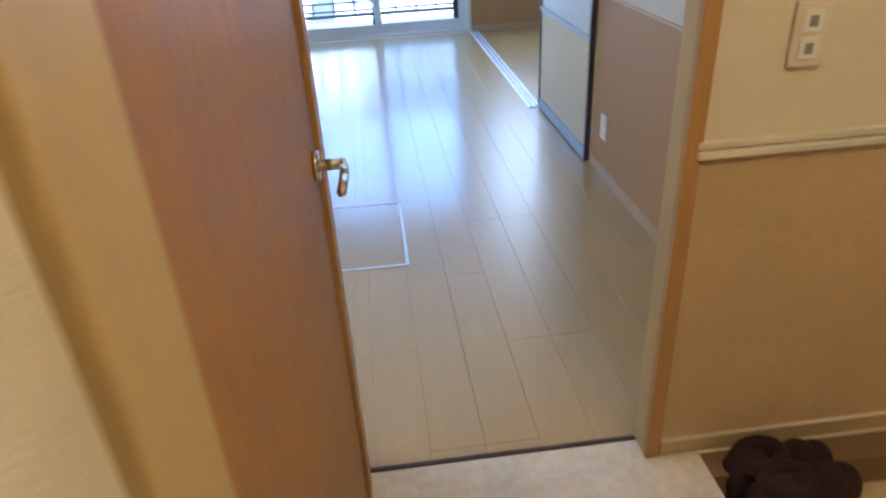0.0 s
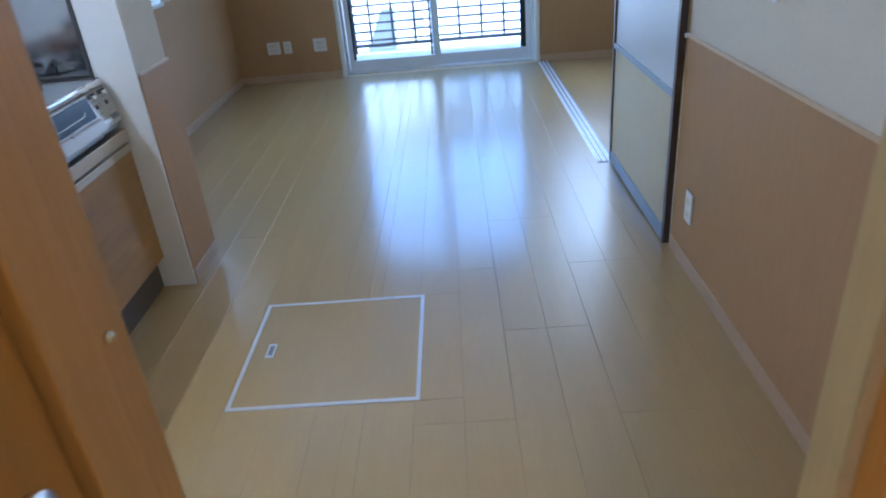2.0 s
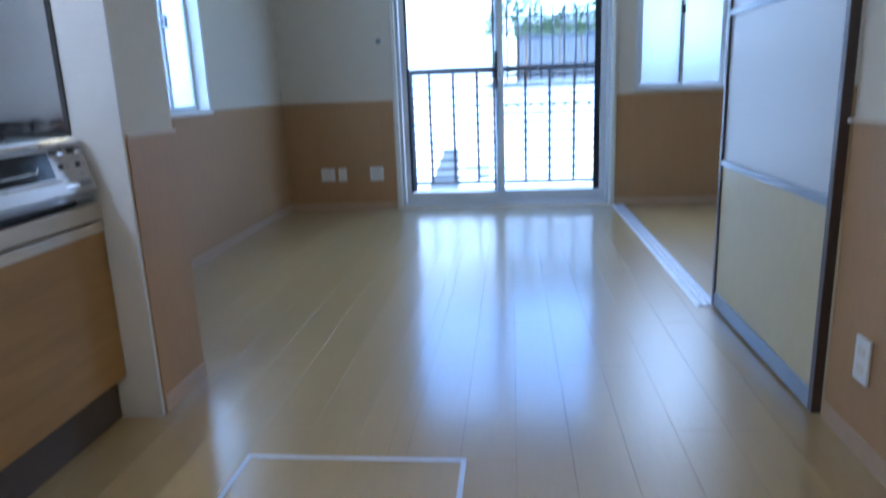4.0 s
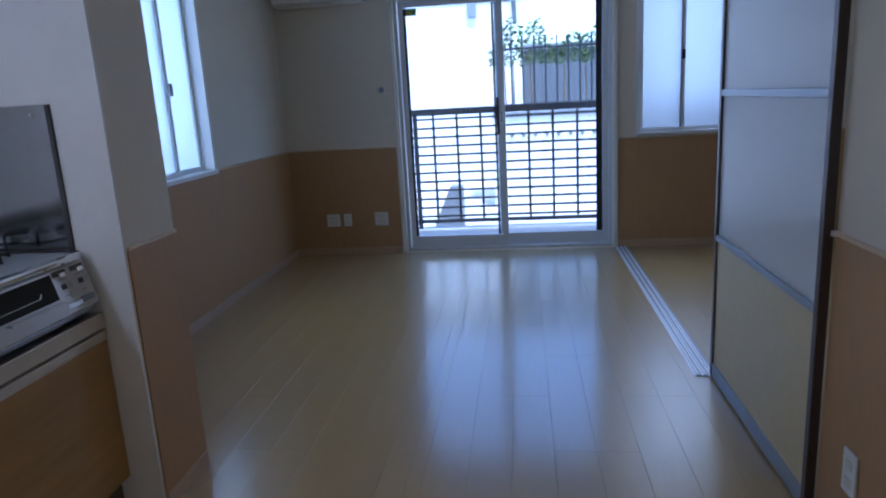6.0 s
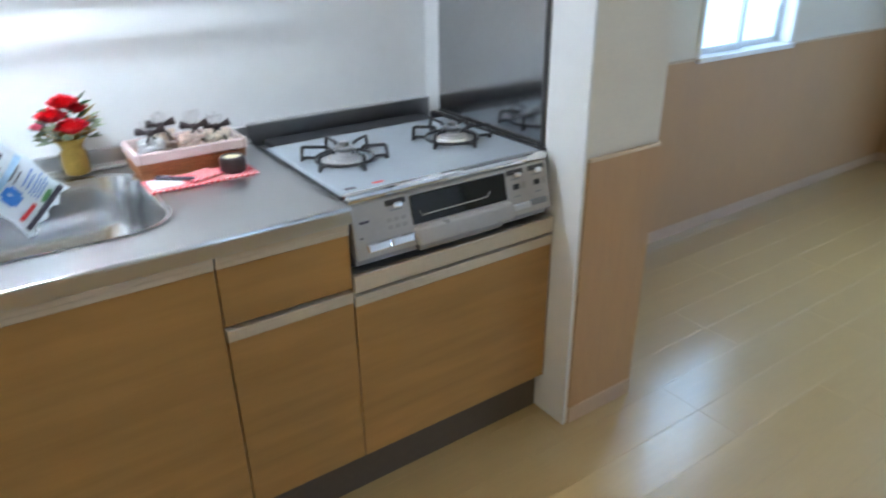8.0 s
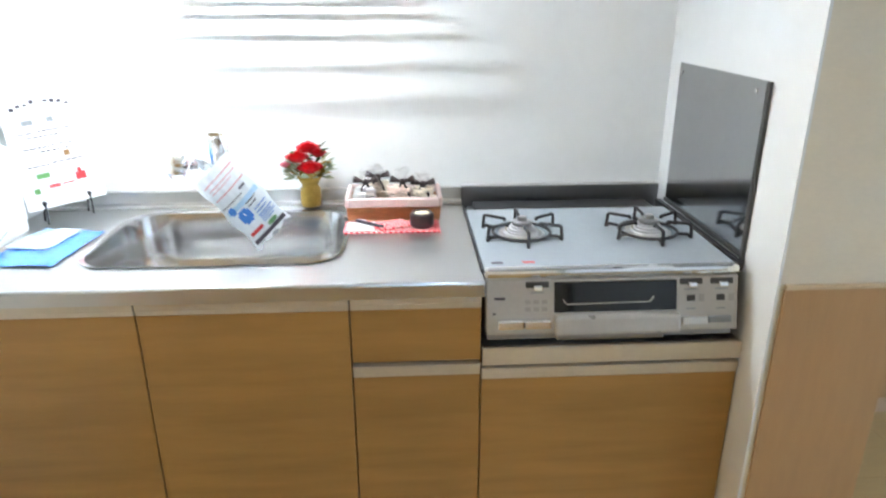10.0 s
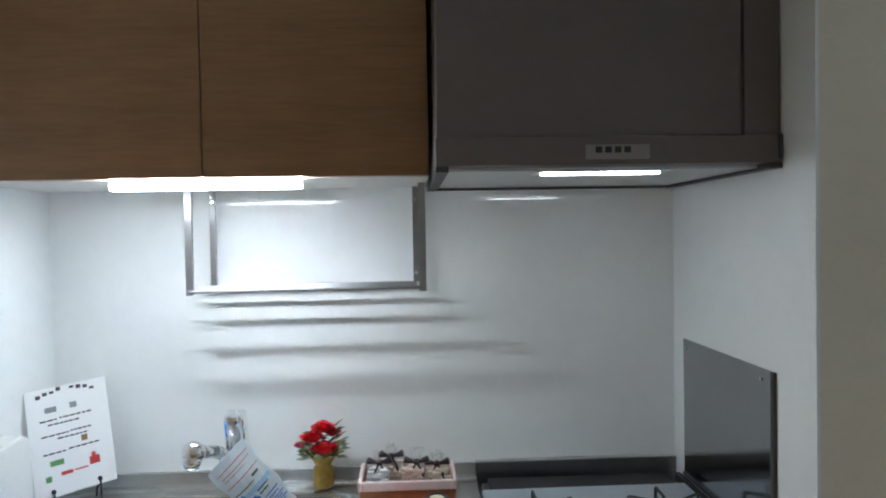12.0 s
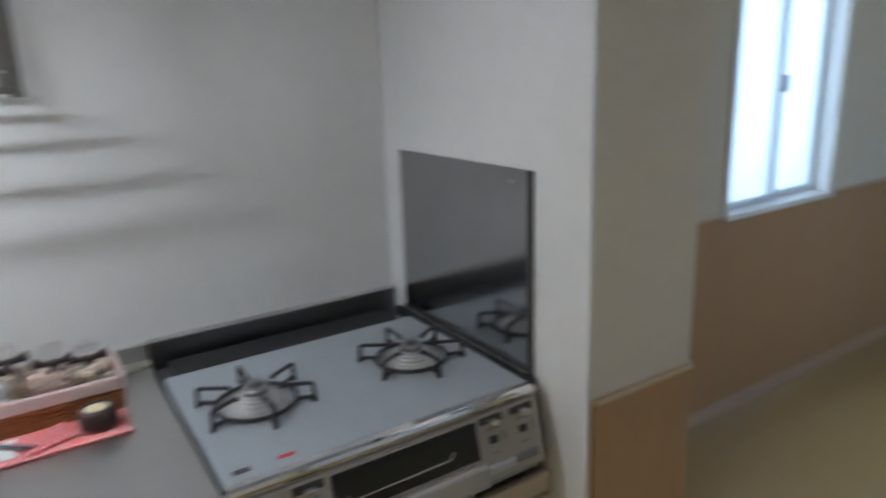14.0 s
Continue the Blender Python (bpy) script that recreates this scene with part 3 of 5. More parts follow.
def wall_switch(y):
    x, z0 = 0.852, 1.075
    t = thing("wall_switch", (x, y, z0), "ivory double wall switch plate with two small dark indicators", "switch")
    part("plate", bx(x - 0.036, y - 0.010, z0 - 0.062, x + 0.036, y, z0 + 0.062, 0.004), M_OFFWHITE, t)
    for z in (z0 - 0.025, z0 + 0.026):
        b = part("rocker", bx(x - 0.020, y - 0.013, z - 0.021, x + 0.020, y - 0.0095, z + 0.021, 0.002), M_WHITE, t)
        part("indicator", bx(x - 0.008, y - 0.0145, z - 0.010, x + 0.008, y - 0.0128, z + 0.010), M_GREYSTONE, b)


wall_switch(HY)


def plush_slipper(x, y, rot):
    z = -0.105
    t = thing("slipper", (x, y, z), "dark maroon plush slipper boot on the entrance floor", "slipper", "slippers at the entrance")
    so = bmesh.new()
    for u, w in ((-0.10, 0.85), (-0.04, 0.9), (0.04, 1.0), (0.11, 0.95)):
        ball(so, (x + u, y, z + 0.016), 0.05, 1.05, w, 0.3, 14, 8)
    part("sole", so, M_SLIPPER, t, smooth=True)
    up = bmesh.new()
    ball(up, (x + 0.110, y, z + 0.056), 0.058, 0.95, 0.86, 0.92, 20, 14)
    ball(up, (x + 0.060, y, z + 0.062), 0.060, 1.05, 0.86, 0.98, 20, 14)
    ball(up, (x + 0.005, y, z + 0.064), 0.056, 0.9, 0.90, 1.0, 20, 14)
    ball(up, (x - 0.100, y, z + 0.054), 0.052, 0.80, 0.95, 1.0, 18, 12)
    part("upper", up, M_SLIPPER, t, smooth=True)
    part("cuff", torus(bmesh.new(), (x - 0.050, y, z + 0.100), 0.056, 0.044, 0.018, 24, 10, 0.010), M_SLIPPER, t, "thick plush collar", True)
    part("heel_wall", lathe(bmesh.new(), (x - 0.050, y, z + 0.01), ((0.046, 0), (0.054, 0.03), (0.056, 0.08), (0.050, 0.09)), 20), M_SLIPPER, t, smooth=True)
    part("lining", lathe(bmesh.new(), (x - 0.050, y, z + 0.092), ((0.046, 0.0), (0.046, 0.011), (0.020, 0.012)), 20), M_RIBBON, t, "dark lining")
    t.scale = (1, 1, 1.28)
    t.rotation_euler = (0, 0, rot)
    return t


plush_slipper(0.958, 1.264, radians(3))
plush_slipper(0.982, 1.176, radians(6))


def ceiling_lamp():
    t = thing("ceiling_lamp", (0.82, 0.20, CH), "round warm-lit ceiling lamp in the hall", "lamp")
    part("base", rod(bmesh.new(), (0.82, 0.20, CH - 0.03), (0.82, 0.20, CH), 0.09, 24), M_WHITE, t)
    part("shade", ball(bmesh.new(), (0.82, 0.20, CH - 0.06), 0.10, 1, 1, 0.6, 20, 12), M_HALLLAMP, t, smooth=True)


ceiling_lamp()


# ---- sockets ----
def socket(name, x, y, z, w, h, nx, ny, label, face):
    t = thing(name, (x, y, z), label, "socket")
    d = 0.009
    if nx:
        part("plate", bx(x, y - w / 2, z - h / 2, x + nx * d, y + w / 2, z + h / 2, 0.003), M_WHITE, t)
        for dz in face:
            part("insert", bx(x + nx * d, y - 0.016, z + dz - 0.012, x + nx * (d + 0.0015), y + 0.016, z + dz + 0.012), M_OFFWHITE, t)
    else:
        part("plate", bx(x - w / 2, y, z - h / 2, x + w / 2, y + ny * d, z + h / 2, 0.003), M_WHITE, t)
        for dz in face:
            part("insert", bx(x - w * 0.3, y + ny * d, z + dz - 0.012, x + w * 0.3, y + ny * (d + 0.0015), z + dz + 0.012), M_OFFWHITE, t)


socket("wall_socket", EX - 0.0062, 3.155, 0.262, 0.07, 0.12, -1, 0, "white plastic socket plate on the tan wainscot", (0.025, -0.025))
socket("wall_socket", -1.315, NY - 0.0062, 0.30, 0.115, 0.105, 0, -1, "wide white aerial socket plate on the wainscot", (0.022, -0.022))
socket("wall_socket", -1.192, NY - 0.0062, 0.30, 0.068, 0.105, 0, -1, "narrow white power socket plate on the wainscot", (0.022, -0.022))
socket("wall_socket", -0.900, NY - 0.0062, 0.302, 0.115, 0.112, 0, -1, "white socket plate with a small blue light", (0.022, -0.022))
def light_switch(x, y, z):
    t = thing("light_switch", (x, y, z), "white plastic light switch on the papered wall", "switch")
    part("plate", bx(x - 0.009, y - 0.035, z - 0.06, x, y + 0.035, z + 0.06, 0.003), M_WHITE, t)
    k = part("rocker", bx(x - 0.0125, y - 0.018, z - 0.045, x - 0.0085, y + 0.018, z + 0.045, 0.002), M_OFFWHITE, t)
    part("indicator", bx(x - 0.0132, y - 0.003, z + 0.025, x - 0.0124, y + 0.003, z + 0.031), M_INKGREEN, k)


light_switch(EX, 2.72, 1.115)


def air_conditioner():
    t = thing("air_conditioner", (-1.28, NY, 2.02), "white wall-mounted air conditioner high on the wall", "air conditioner")
    b = bmesh.new()
    prof = ((NY - 0.001, 2.025), (NY - 0.12, 2.020), (NY - 0.19, 2.045), (NY - 0.215, 2.09), (NY - 0.215, 2.28), (NY - 0.19, 2.295), (NY - 0.001, 2.295))
    ring = [[b.verts.new((x, y, z)) for y, z in prof] for x in (-1.60, -0.90)]
    k = len(prof)
    for i in range(k):
        b.faces.new((ring[0][i], ring[0][(i + 1) % k], ring[1][(i + 1) % k], ring[1][i]))
    b.faces.new(ring[0])
    b.faces.new(ring[1][::-1])
    body = part("casing", b, M_WHITE, t)
    part("louvre", bx(-1.58, NY - 0.185, 2.024, -1.04, NY - 0.13, 2.030, 0.002), M_OFFWHITE, body)


air_conditioner()
cap = thing("pipe_cap", (-0.825, NY, 1.357), "small dark round pipe cap on the papered wall", "cap")
part("disc", rod(bmesh.new(), (-0.825, NY, 1.357), (-0.825, NY - 0.01, 1.357), 0.022, 16), M_GREYSTONE, cap)
part("rim", rod(bmesh.new(), (-0.825, NY, 1.357), (-0.825, NY - 0.004, 1.357), 0.030, 18), M_OFFWHITE, cap)


# ---- floor hatch ----
def floor_hatch():
    x0, x1, y0, y1 = -0.522, 0.092, 2.462, 3.08
    t = thing("floor_hatch", (-0.215, 2.77, -0.005), "square maple floor hatch in an aluminium frame", "hatch")
    part("lid", bx(x0 + 0.014, y0 + 0.014, -0.005, x1 - 0.014, y1 - 0.014, 0.0015, 0.001), M_PLANK, t)
    for a in ((x0, y0, x1, y0 + 0.014), (x0, y1 - 0.014, x1, y1), (x0, y0 + 0.014, x0 + 0.014, y1 - 0.014), (x1 - 0.014, y0 + 0.014, x1, y1 - 0.014)):
        part("frame_bar", bx(a[0], a[1], -0.005, a[2], a[3], 0.003, 0.001), M_PALEALU, t)
    h = part("handle_plate", bx(-0.458, 2.73, 0.0012, -0.428, 2.81, 0.0035, 0.001), M_PALEALU, t, "flush metal pull")
    part("recess", bx(-0.451, 2.742, 0.0035, -0.435, 2.798, 0.0040), M_DARKSTEEL, h)


floor_hatch()


# ---- kitchen ----
FX = -0.985    # fronts of the base units
CT = 0.875     # top of the worktop


def base_unit(y0, y1, fronts, label, top=0.835):
    t = thing("base_cabinet", (-1.3, (y0 + y1) / 2, 0.14), label, "cabinet", "kitchen base units")
    part("body", bx(-1.63, y0, 0.14, FX - 0.02, y1, top), M_OAK, t)
    for z0, z1, nm in fronts:
        g = 0.0013
        f = part(nm, bx(FX - 0.019, y0 + g, z0 + g, FX, y1 - g, z1 - 0.037, 0.0015), M_OAK, t)
        gr = bx(FX - 0.019, y0 + g, z1 - 0.0365, FX + 0.002, y1 - g, z1 - 0.022, 0.002)
        box(gr, FX - 0.019, y0 + g, z1 - 0.0215, FX + 0.005, y1 - g, z1 - 0.006, 0.002)
        part("grip", gr, M_GRIP, f, "champagne aluminium grip rail")
    return t


base_unit(1.354, 1.841, ((0.14, 0.838, "door"),), "oak-fronted sink cabinet with an aluminium grip rail", 0.66)
base_unit(1.842, 2.332, ((0.14, 0.838, "door"),), "oak-fronted sink cabinet with an aluminium grip rail", 0.66)
base_unit(2.333, 2.645, ((0.14, 0.658, "door"), (0.660, 0.838, "drawer")), "narrow oak unit with a drawer above a door")
base_unit(2.646, 3.294, ((0.14, 0.643, "door"),), "wide oak cabinet under the gas cooker", 0.642)
structure("plinth_kitchen", bx(-1.6, 1.354, 0.0, -1.022, 3.294, 0.14), M_PLINTH, "dark recessed plinth under the kitchen units", "plinth")
cs = thing("cooker_shelf", (-1.3, 2.97, 0.655), "steel shelf under the gas cooker", "shelf")
part("plate", bx(-1.62, 2.648, 0.676, FX - 0.012, 3.294, 0.688, 0.002), M_STEEL, cs)
part("front_strip", bx(FX - 0.0115, 2.648, 0.645, FX + 0.004, 3.294, 0.692, 0.003), M_GRIP, cs)


def worktop():
    t = thing("worktop", (-1.3, 2.0, 0.84), "brushed stainless steel worktop with an upstand", "worktop")
    sx0, sx1, sy0, sy1 = -1.545, -1.105, 1.655, 2.30
    b = bmesh.new()
    x0, x1, y0, y1 = -1.645, -0.968, 1.353, 2.648
    # top with a rounded hole for the sink
    n = 8
    r = 0.10
    hole = []
    for cx, cy, a0 in ((sx1 - r, sy1 - r, 0), (sx0 + r, sy1 - r, 90), (sx0 + r, sy0 + r, 180), (sx1 - r, sy0 + r, 270)):
        for i in range(n + 1):
            a = radians(a0 + 90 * i / n)
            hole.append((cx + r * math.cos(a), cy + r * math.sin(a)))
    outer = []
    mx, my = (sx0 + sx1) / 2, (sy0 + sy1) / 2
    for hx, hy in hole:
        dx, dy = hx - mx, hy - my
        k = min((x1 - mx) / dx if dx > 1e-6 else 1e9, (x0 - mx) / dx if dx < -1e-6 else 1e9, (y1 - my) / dy if dy > 1e-6 else 1e9, (y0 - my) / dy if dy < -1e-6 else 1e9)
        outer.append((mx + dx * k, my + dy * k))
    corners = [(x1, y1), (x0, y1), (x0, y0), (x1, y0)]
    for c in corners:
        j = min(range(len(outer)), key=lambda i: (outer[i][0] - c[0]) ** 2 + (outer[i][1] - c[1]) ** 2)
        outer[j] = c
    vi = [b.verts.new((x, y, CT)) for x, y in hole]
    vo = [b.verts.new((x, y, CT)) for x, y in outer]
    m = len(vi)
    for i in range(m):
        b.faces.new((vi[i], vi[(i + 1) % m], vo[(i + 1) % m], vo[i]))
    lo = [b.verts.new((x, y, CT - 0.038)) for x, y in outer]
    for i in range(m):
        b.faces.new((vo[i], vo[(i + 1) % m], lo[(i + 1) % m], lo[i]))
    part("top", b, M_STEEL, t)
    part("front_strip", bx(x1, y0, CT - 0.038, x1 + 0.0025, y1, CT - 0.007, 0.001), M_STEEL, t)
    part("front_edge", rod(bmesh.new(), (x1 - 0.003, y0, CT - 0.0045), (x1 - 0.003, y1, CT - 0.0045), 0.006, 14), M_STEEL, t, "rolled steel front edge", True)
    part("upstand", bx(-1.646, 1.353, CT, -1.632, 2.648, 0.922, 0.002), M_STEEL, t)
    part("deck", bx(-1.632, 1.353, CT, -1.598, 2.648, CT + 0.010, 0.003), M_STEEL, t, "raised steel ledge along the upstand")
    rim = bmesh.new()
    ri = [rim.verts.new((x, y, CT + 0.001)) for x, y in hole]
    ro = [rim.verts.new((mx + (x - mx) * 1.045, my + (y - my) * 1.035, CT + 0.003)) for x, y in hole]
    for i in range(m):
        rim.faces.new((ri[i], ri[(i + 1) % m], ro[(i + 1) % m], ro[i]))
    part("sink_rim", rim, M_SINK, t, smooth=True)
    s = bmesh.new()
    rings = []
    for sc, z in ((1.0, CT), (0.985, CT - 0.012), (0.955, CT - 0.10), (0.92, CT - 0.165), (0.85, CT - 0.180), (0.4, CT - 0.185), (0.10, CT - 0.188)):
        rings.append([s.verts.new((mx + (x - mx) * sc, my + (y - my) * sc, z)) for x, y in hole])
    for a_, b_ in zip(rings, rings[1:]):
        for i in range(m):
            s.faces.new((a_[i], a_[(i + 1) % m], b_[(i + 1) % m], b_[i]))
    s.faces.new(rings[-1])
    bowl = part("sink_bowl", s, M_SINK, t, "deep rounded steel sink bowl", True)
    dr = lathe(bmesh.new(), (mx - 0.04, my, CT - 0.1885), ((0.045, 0.0), (0.045, 0.004), (0.030, 0.005), (0.028, 0.002)), 20)
    part("drain", dr, M_CHROME, bowl, smooth=True)
    return t


worktop()
sb = thing("cooker_backsplash", (-1.636, 2.97, 0.69), "dark steel backsplash behind the gas cooker", "backsplash")
part("sheet", bx(-1.646, 2.650, 0.689, -1.628, 3.294, 0.922, 0.002), M_DARKSTEEL, sb)
part("lip", bx(-1.647, 2.650, 0.9225, -1.622, 3.294, 0.928, 0.002), M_STEEL, sb)


def gas_cooker():
    y0, y1 = 2.652, 3.268
    t = thing("gas_cooker", (-1.28, 2.96, 0.689), "built-in two-burner gas cooker with a grill", "cooker")
    zb = 0.735

    def lean(bm):
        """Front parts follow the panel, which leans back towards its top."""
        for v in bm.verts:
            v.co.x -= max(0.0, v.co.z - zb) * 0.26
        return bm
    part("body", bx(-1.60, y0 + 0.01, 0.690, -1.03, y1 - 0.01, 0.868, 0.004), M_HOODDARK, t)
    part("front_backing", lean(bx(-1.01, y0 + 0.008, 0.715, -0.985, y1 - 0.008, 0.866)), M_DARKSTEEL, t)
    part("glass_top", bx(-1.50, y0, 0.868, -1.018, y1, 0.887, 0.006), M_GREYTOP, t, "pale grey enamel top")
    part("rear_vent", bx(-1.60, y0 + 0.03, 0.868, -1.502, y1 - 0.03, 0.884, 0.004), M_BLACK, t, "black rear exhaust cover")
    part("front_lip", bx(-1.030, y0 - 0.001, 0.866, -0.998, y1 + 0.001, 0.8885, 0.009), M_CHROME, t, "polished steel front edge")
    fp = part("front_panel", lean(bx(-0.990, y0 + 0.002, zb, -0.965, y1 - 0.002, 0.865, 0.005)), M_SILVER, t, "leaning silver control panel")
    part("label_mark", bx(-1.058, y0 + 0.022, 0.8871, -1.044, y0 + 0.050, 0.8876), M_INK, t)
    part("label_mark", bx(-1.058, y0 + 0.098, 0.8871, -1.048, y0 + 0.128, 0.8876), M_INKRED, t)
    part("side_strip", bx(-1.56, y0 - 0.006, 0.862, -1.02, y0 - 0.0015, 0.884, 0.002), M_BLACK, t)
    part("side_strip", bx(-1.585, y1 + 0.0015, 0.862, -1.02, y1 + 0.0185, 0.8875, 0.002), M_BLACK, t)
    w = part("grill_window", lean(bx(-0.966, y0 + 0.165, 0.786, -0.962, y0 + 0.462, 0.857, 0.002)), M_DARKGLASS, fp, "dark grill window")
    part("grill_rack", lean(tube(bmesh.new(), [(-0.9612, y0 + 0.185, 0.818), (-0.9612, y0 + 0.195, 0.806), (-0.9612, y0 + 0.395, 0.808), (-0.9612, y0 + 0.405, 0.820)], 0.0013, 6)), M_SATIN, w)
    part("window_trim", lean(bx(-0.966, y0 + 0.163, 0.8575, -0.9625, y0 + 0.464, 0.862, 0.001)), M_SILVER, fp)
    part("grill_handle", lean(bx(-0.970, y0 + 0.165, 0.738, -0.948, y0 + 0.468, 0.781, 0.006)), M_SILVER, fp, "broad silver grill handle")
    part("handle_foot", bx(-0.985, y0 + 0.170, 0.722, -0.957, y0 + 0.430, 0.737, 0.003), M_DARKSTEEL, fp)
    part("drop_bar", lean(bx(-0.968, y0 + 0.028, 0.752, -0.952, y0 + 0.092, 0.774, 0.004)), M_CHROME, fp, "polished push bar")
    part("drop_bar", lean(bx(-0.968, y0 + 0.093, 0.752, -0.952, y0 + 0.157, 0.774, 0.004)), M_CHROME, fp, "polished push bar")
    part("drop_bar", lean(bx(-0.968, y0 + 0.475, 0.752, -0.957, y0 + 0.538, 0.768, 0.003)), M_STEEL, fp)
    part("drop_bar", lean(bx(-0.968, y0 + 0.541, 0.754, -0.960, y1 - 0.018, 0.770, 0.003)), M_GREYSTONE, fp)
    for y in (y0 + 0.125, y0 + 0.497, y0 + 0.572):
        k = part("knob_slot", lean(bx(-0.966, y - 0.028, 0.845, -0.963, y + 0.028, 0.859, 0.002)), M_HOODDARK, fp)
        part("knob", lean(bx(-0.964, y - 0.011, 0.842, -0.950, y + 0.011, 0.854, 0.003)), M_CHROME, k)
        part("knob_mark", lean(bx(-0.966, y - 0.016, 0.832, -0.9645, y + 0.016, 0.835)), M_GREYSTONE, fp)
    for y in (y0 + 0.497, y0 + 0.570):
        part("display", lean(bx(-0.966, y - 0.010, 0.806, -0.9635, y + 0.010, 0.820)), M_BLACK, fp)
        part("key", lean(bx(-0.966, y + 0.020, 0.804, -0.9645, y + 0.034, 0.822, 0.001)), M_KEY, fp)
        part("key_mark", lean(bx(-0.966, y - 0.010, 0.786, -0.9647, y + 0.012, 0.789)), M_GREYSTONE, fp)
    part("label_bar", lean(bx(-0.966, y0 + 0.022, 0.818, -0.9645, y0 + 0.048, 0.824)), M_INK, fp)
    part("label_bar", lean(bx(-0.966, y0 + 0.018, 0.784, -0.9645, y0 + 0.026, 0.788)), M_INK, fp)
    for i in range(3):
        for j in range(2):
            part("button", lean(bx(-0.966, y0 + 0.096 + i * 0.020, 0.790 + j * 0.017, -0.9645, y0 + 0.110 + i * 0.020, 0.800 + j * 0.017, 0.001)), M_KEY, fp)
    for y in (y0 + 0.159, y0 + 0.469):
        part("panel_seam", lean(bx(-0.966, y, 0.745, -0.9655, y + 0.003, 0.862)), M_HOODDARK, fp)
    for cx, cy in ((-1.262, 2.782), (-1.258, 3.130)):
        bu = part("burner", lathe(bmesh.new(), (cx, cy, 0.887), ((0.050, 0), (0.048, 0.006), (0.040, 0.007), (0.040, 0.013), (0.035, 0.014), (0.035, 0.020), (0.030, 0.021), (0.030, 0.027), (0.02, 0.028)), 28), M_ALU, t, "stepped bright steel burner head")
        part("burner_cap", lathe(bmesh.new(), (cx, cy, 0.887), ((0.026, 0.0275), (0.027, 0.036), (0.024, 0.039), (0.013, 0.040), (0.012, 0.050), (0.005, 0.051)), 24), M_DARKSTEEL, bu, "dark burner cap")
        part("burner_ring", lathe(bmesh.new(), (cx, cy, 0.8875), ((0.062, 0), (0.062, 0.003), (0.055, 0.004), (0.053, 0.002)), 28), M_STEEL, bu, smooth=True)
        part("igniter", rod(bmesh.new(), (cx - 0.010, cy - 0.040, 0.887), (cx - 0.010, cy - 0.040, 0.912), 0.003, 8), M_OFFWHITE, bu)
        ring = part("trivet", torus(bmesh.new(), (cx, cy, 0.894), 0.078, 0.078, 0.0042, 32, 6), M_BLACK, t, "black iron pan support")
        for i in range(6):
            a = i * math.pi / 3
            c, s = math.cos(a), math.sin(a)
            p = [(cx + q * c, cy + q * s, z) for q, z in ((0.076, 0.894), (0.104, 0.897), (0.114, 0.889), (0.111, 0.923), (0.106, 0.926), (0.052, 0.924), (0.048, 0.918))]
            part("trivet_arm", tube(bmesh.new(), p, 0.0044, 6), M_BLACK, ring)
    return t


gas_cooker()

gp = thing("splash_guard", (-1.31, 3.29, 0.70), "grey mirror-like metal splash guard beside the burners", "splash guard")
part("sheet", bx(-1.560, 3.2915, 0.90, -1.05, 3.2965, 1.312, 0.0015), M_GUARD, gp)
part("edge", bx(-1.052, 3.287, 0.86, -1.038, 3.2968, 1.312, 0.002), M_HOODDARK, gp, "dark edge strip")
part("foot", bx(-1.560, 3.287, 0.888, -1.05, 3.2964, 0.8995, 0.001), M_HOODDARK, gp)
for x in (-1.540, -1.10):
    part("screw", rod(bmesh.new(), (x, 3.2916, 1.285), (x, 3.2895, 1.285), 0.005, 10), M_CHROME, gp)


def upper_unit(y0, y1):
    t = thing("wall_cabinet", (-1.43, (y0 + y1) / 2, 1.80), "dark oak wall cabinet door above the sink", "cabinet", "kitchen wall cabinets")
    part("body", bx(WX + 0.0125, y0, 1.80, -1.255, y1, CH), M_WALNUT, t)
    part("door", bx(-1.2545, y0 + 0.0015, 1.797, -1.235, y1 - 0.0015, CH - 0.004, 0.001), M_WALNUT, t)
    part("bottom_edge", bx(WX + 0.013, y0, 1.795, -1.26, y1, 1.7998), M_WHITE, t, "white underside board")


upper_unit(1.354, 1.94)
upper_unit(1.941, 2.506)


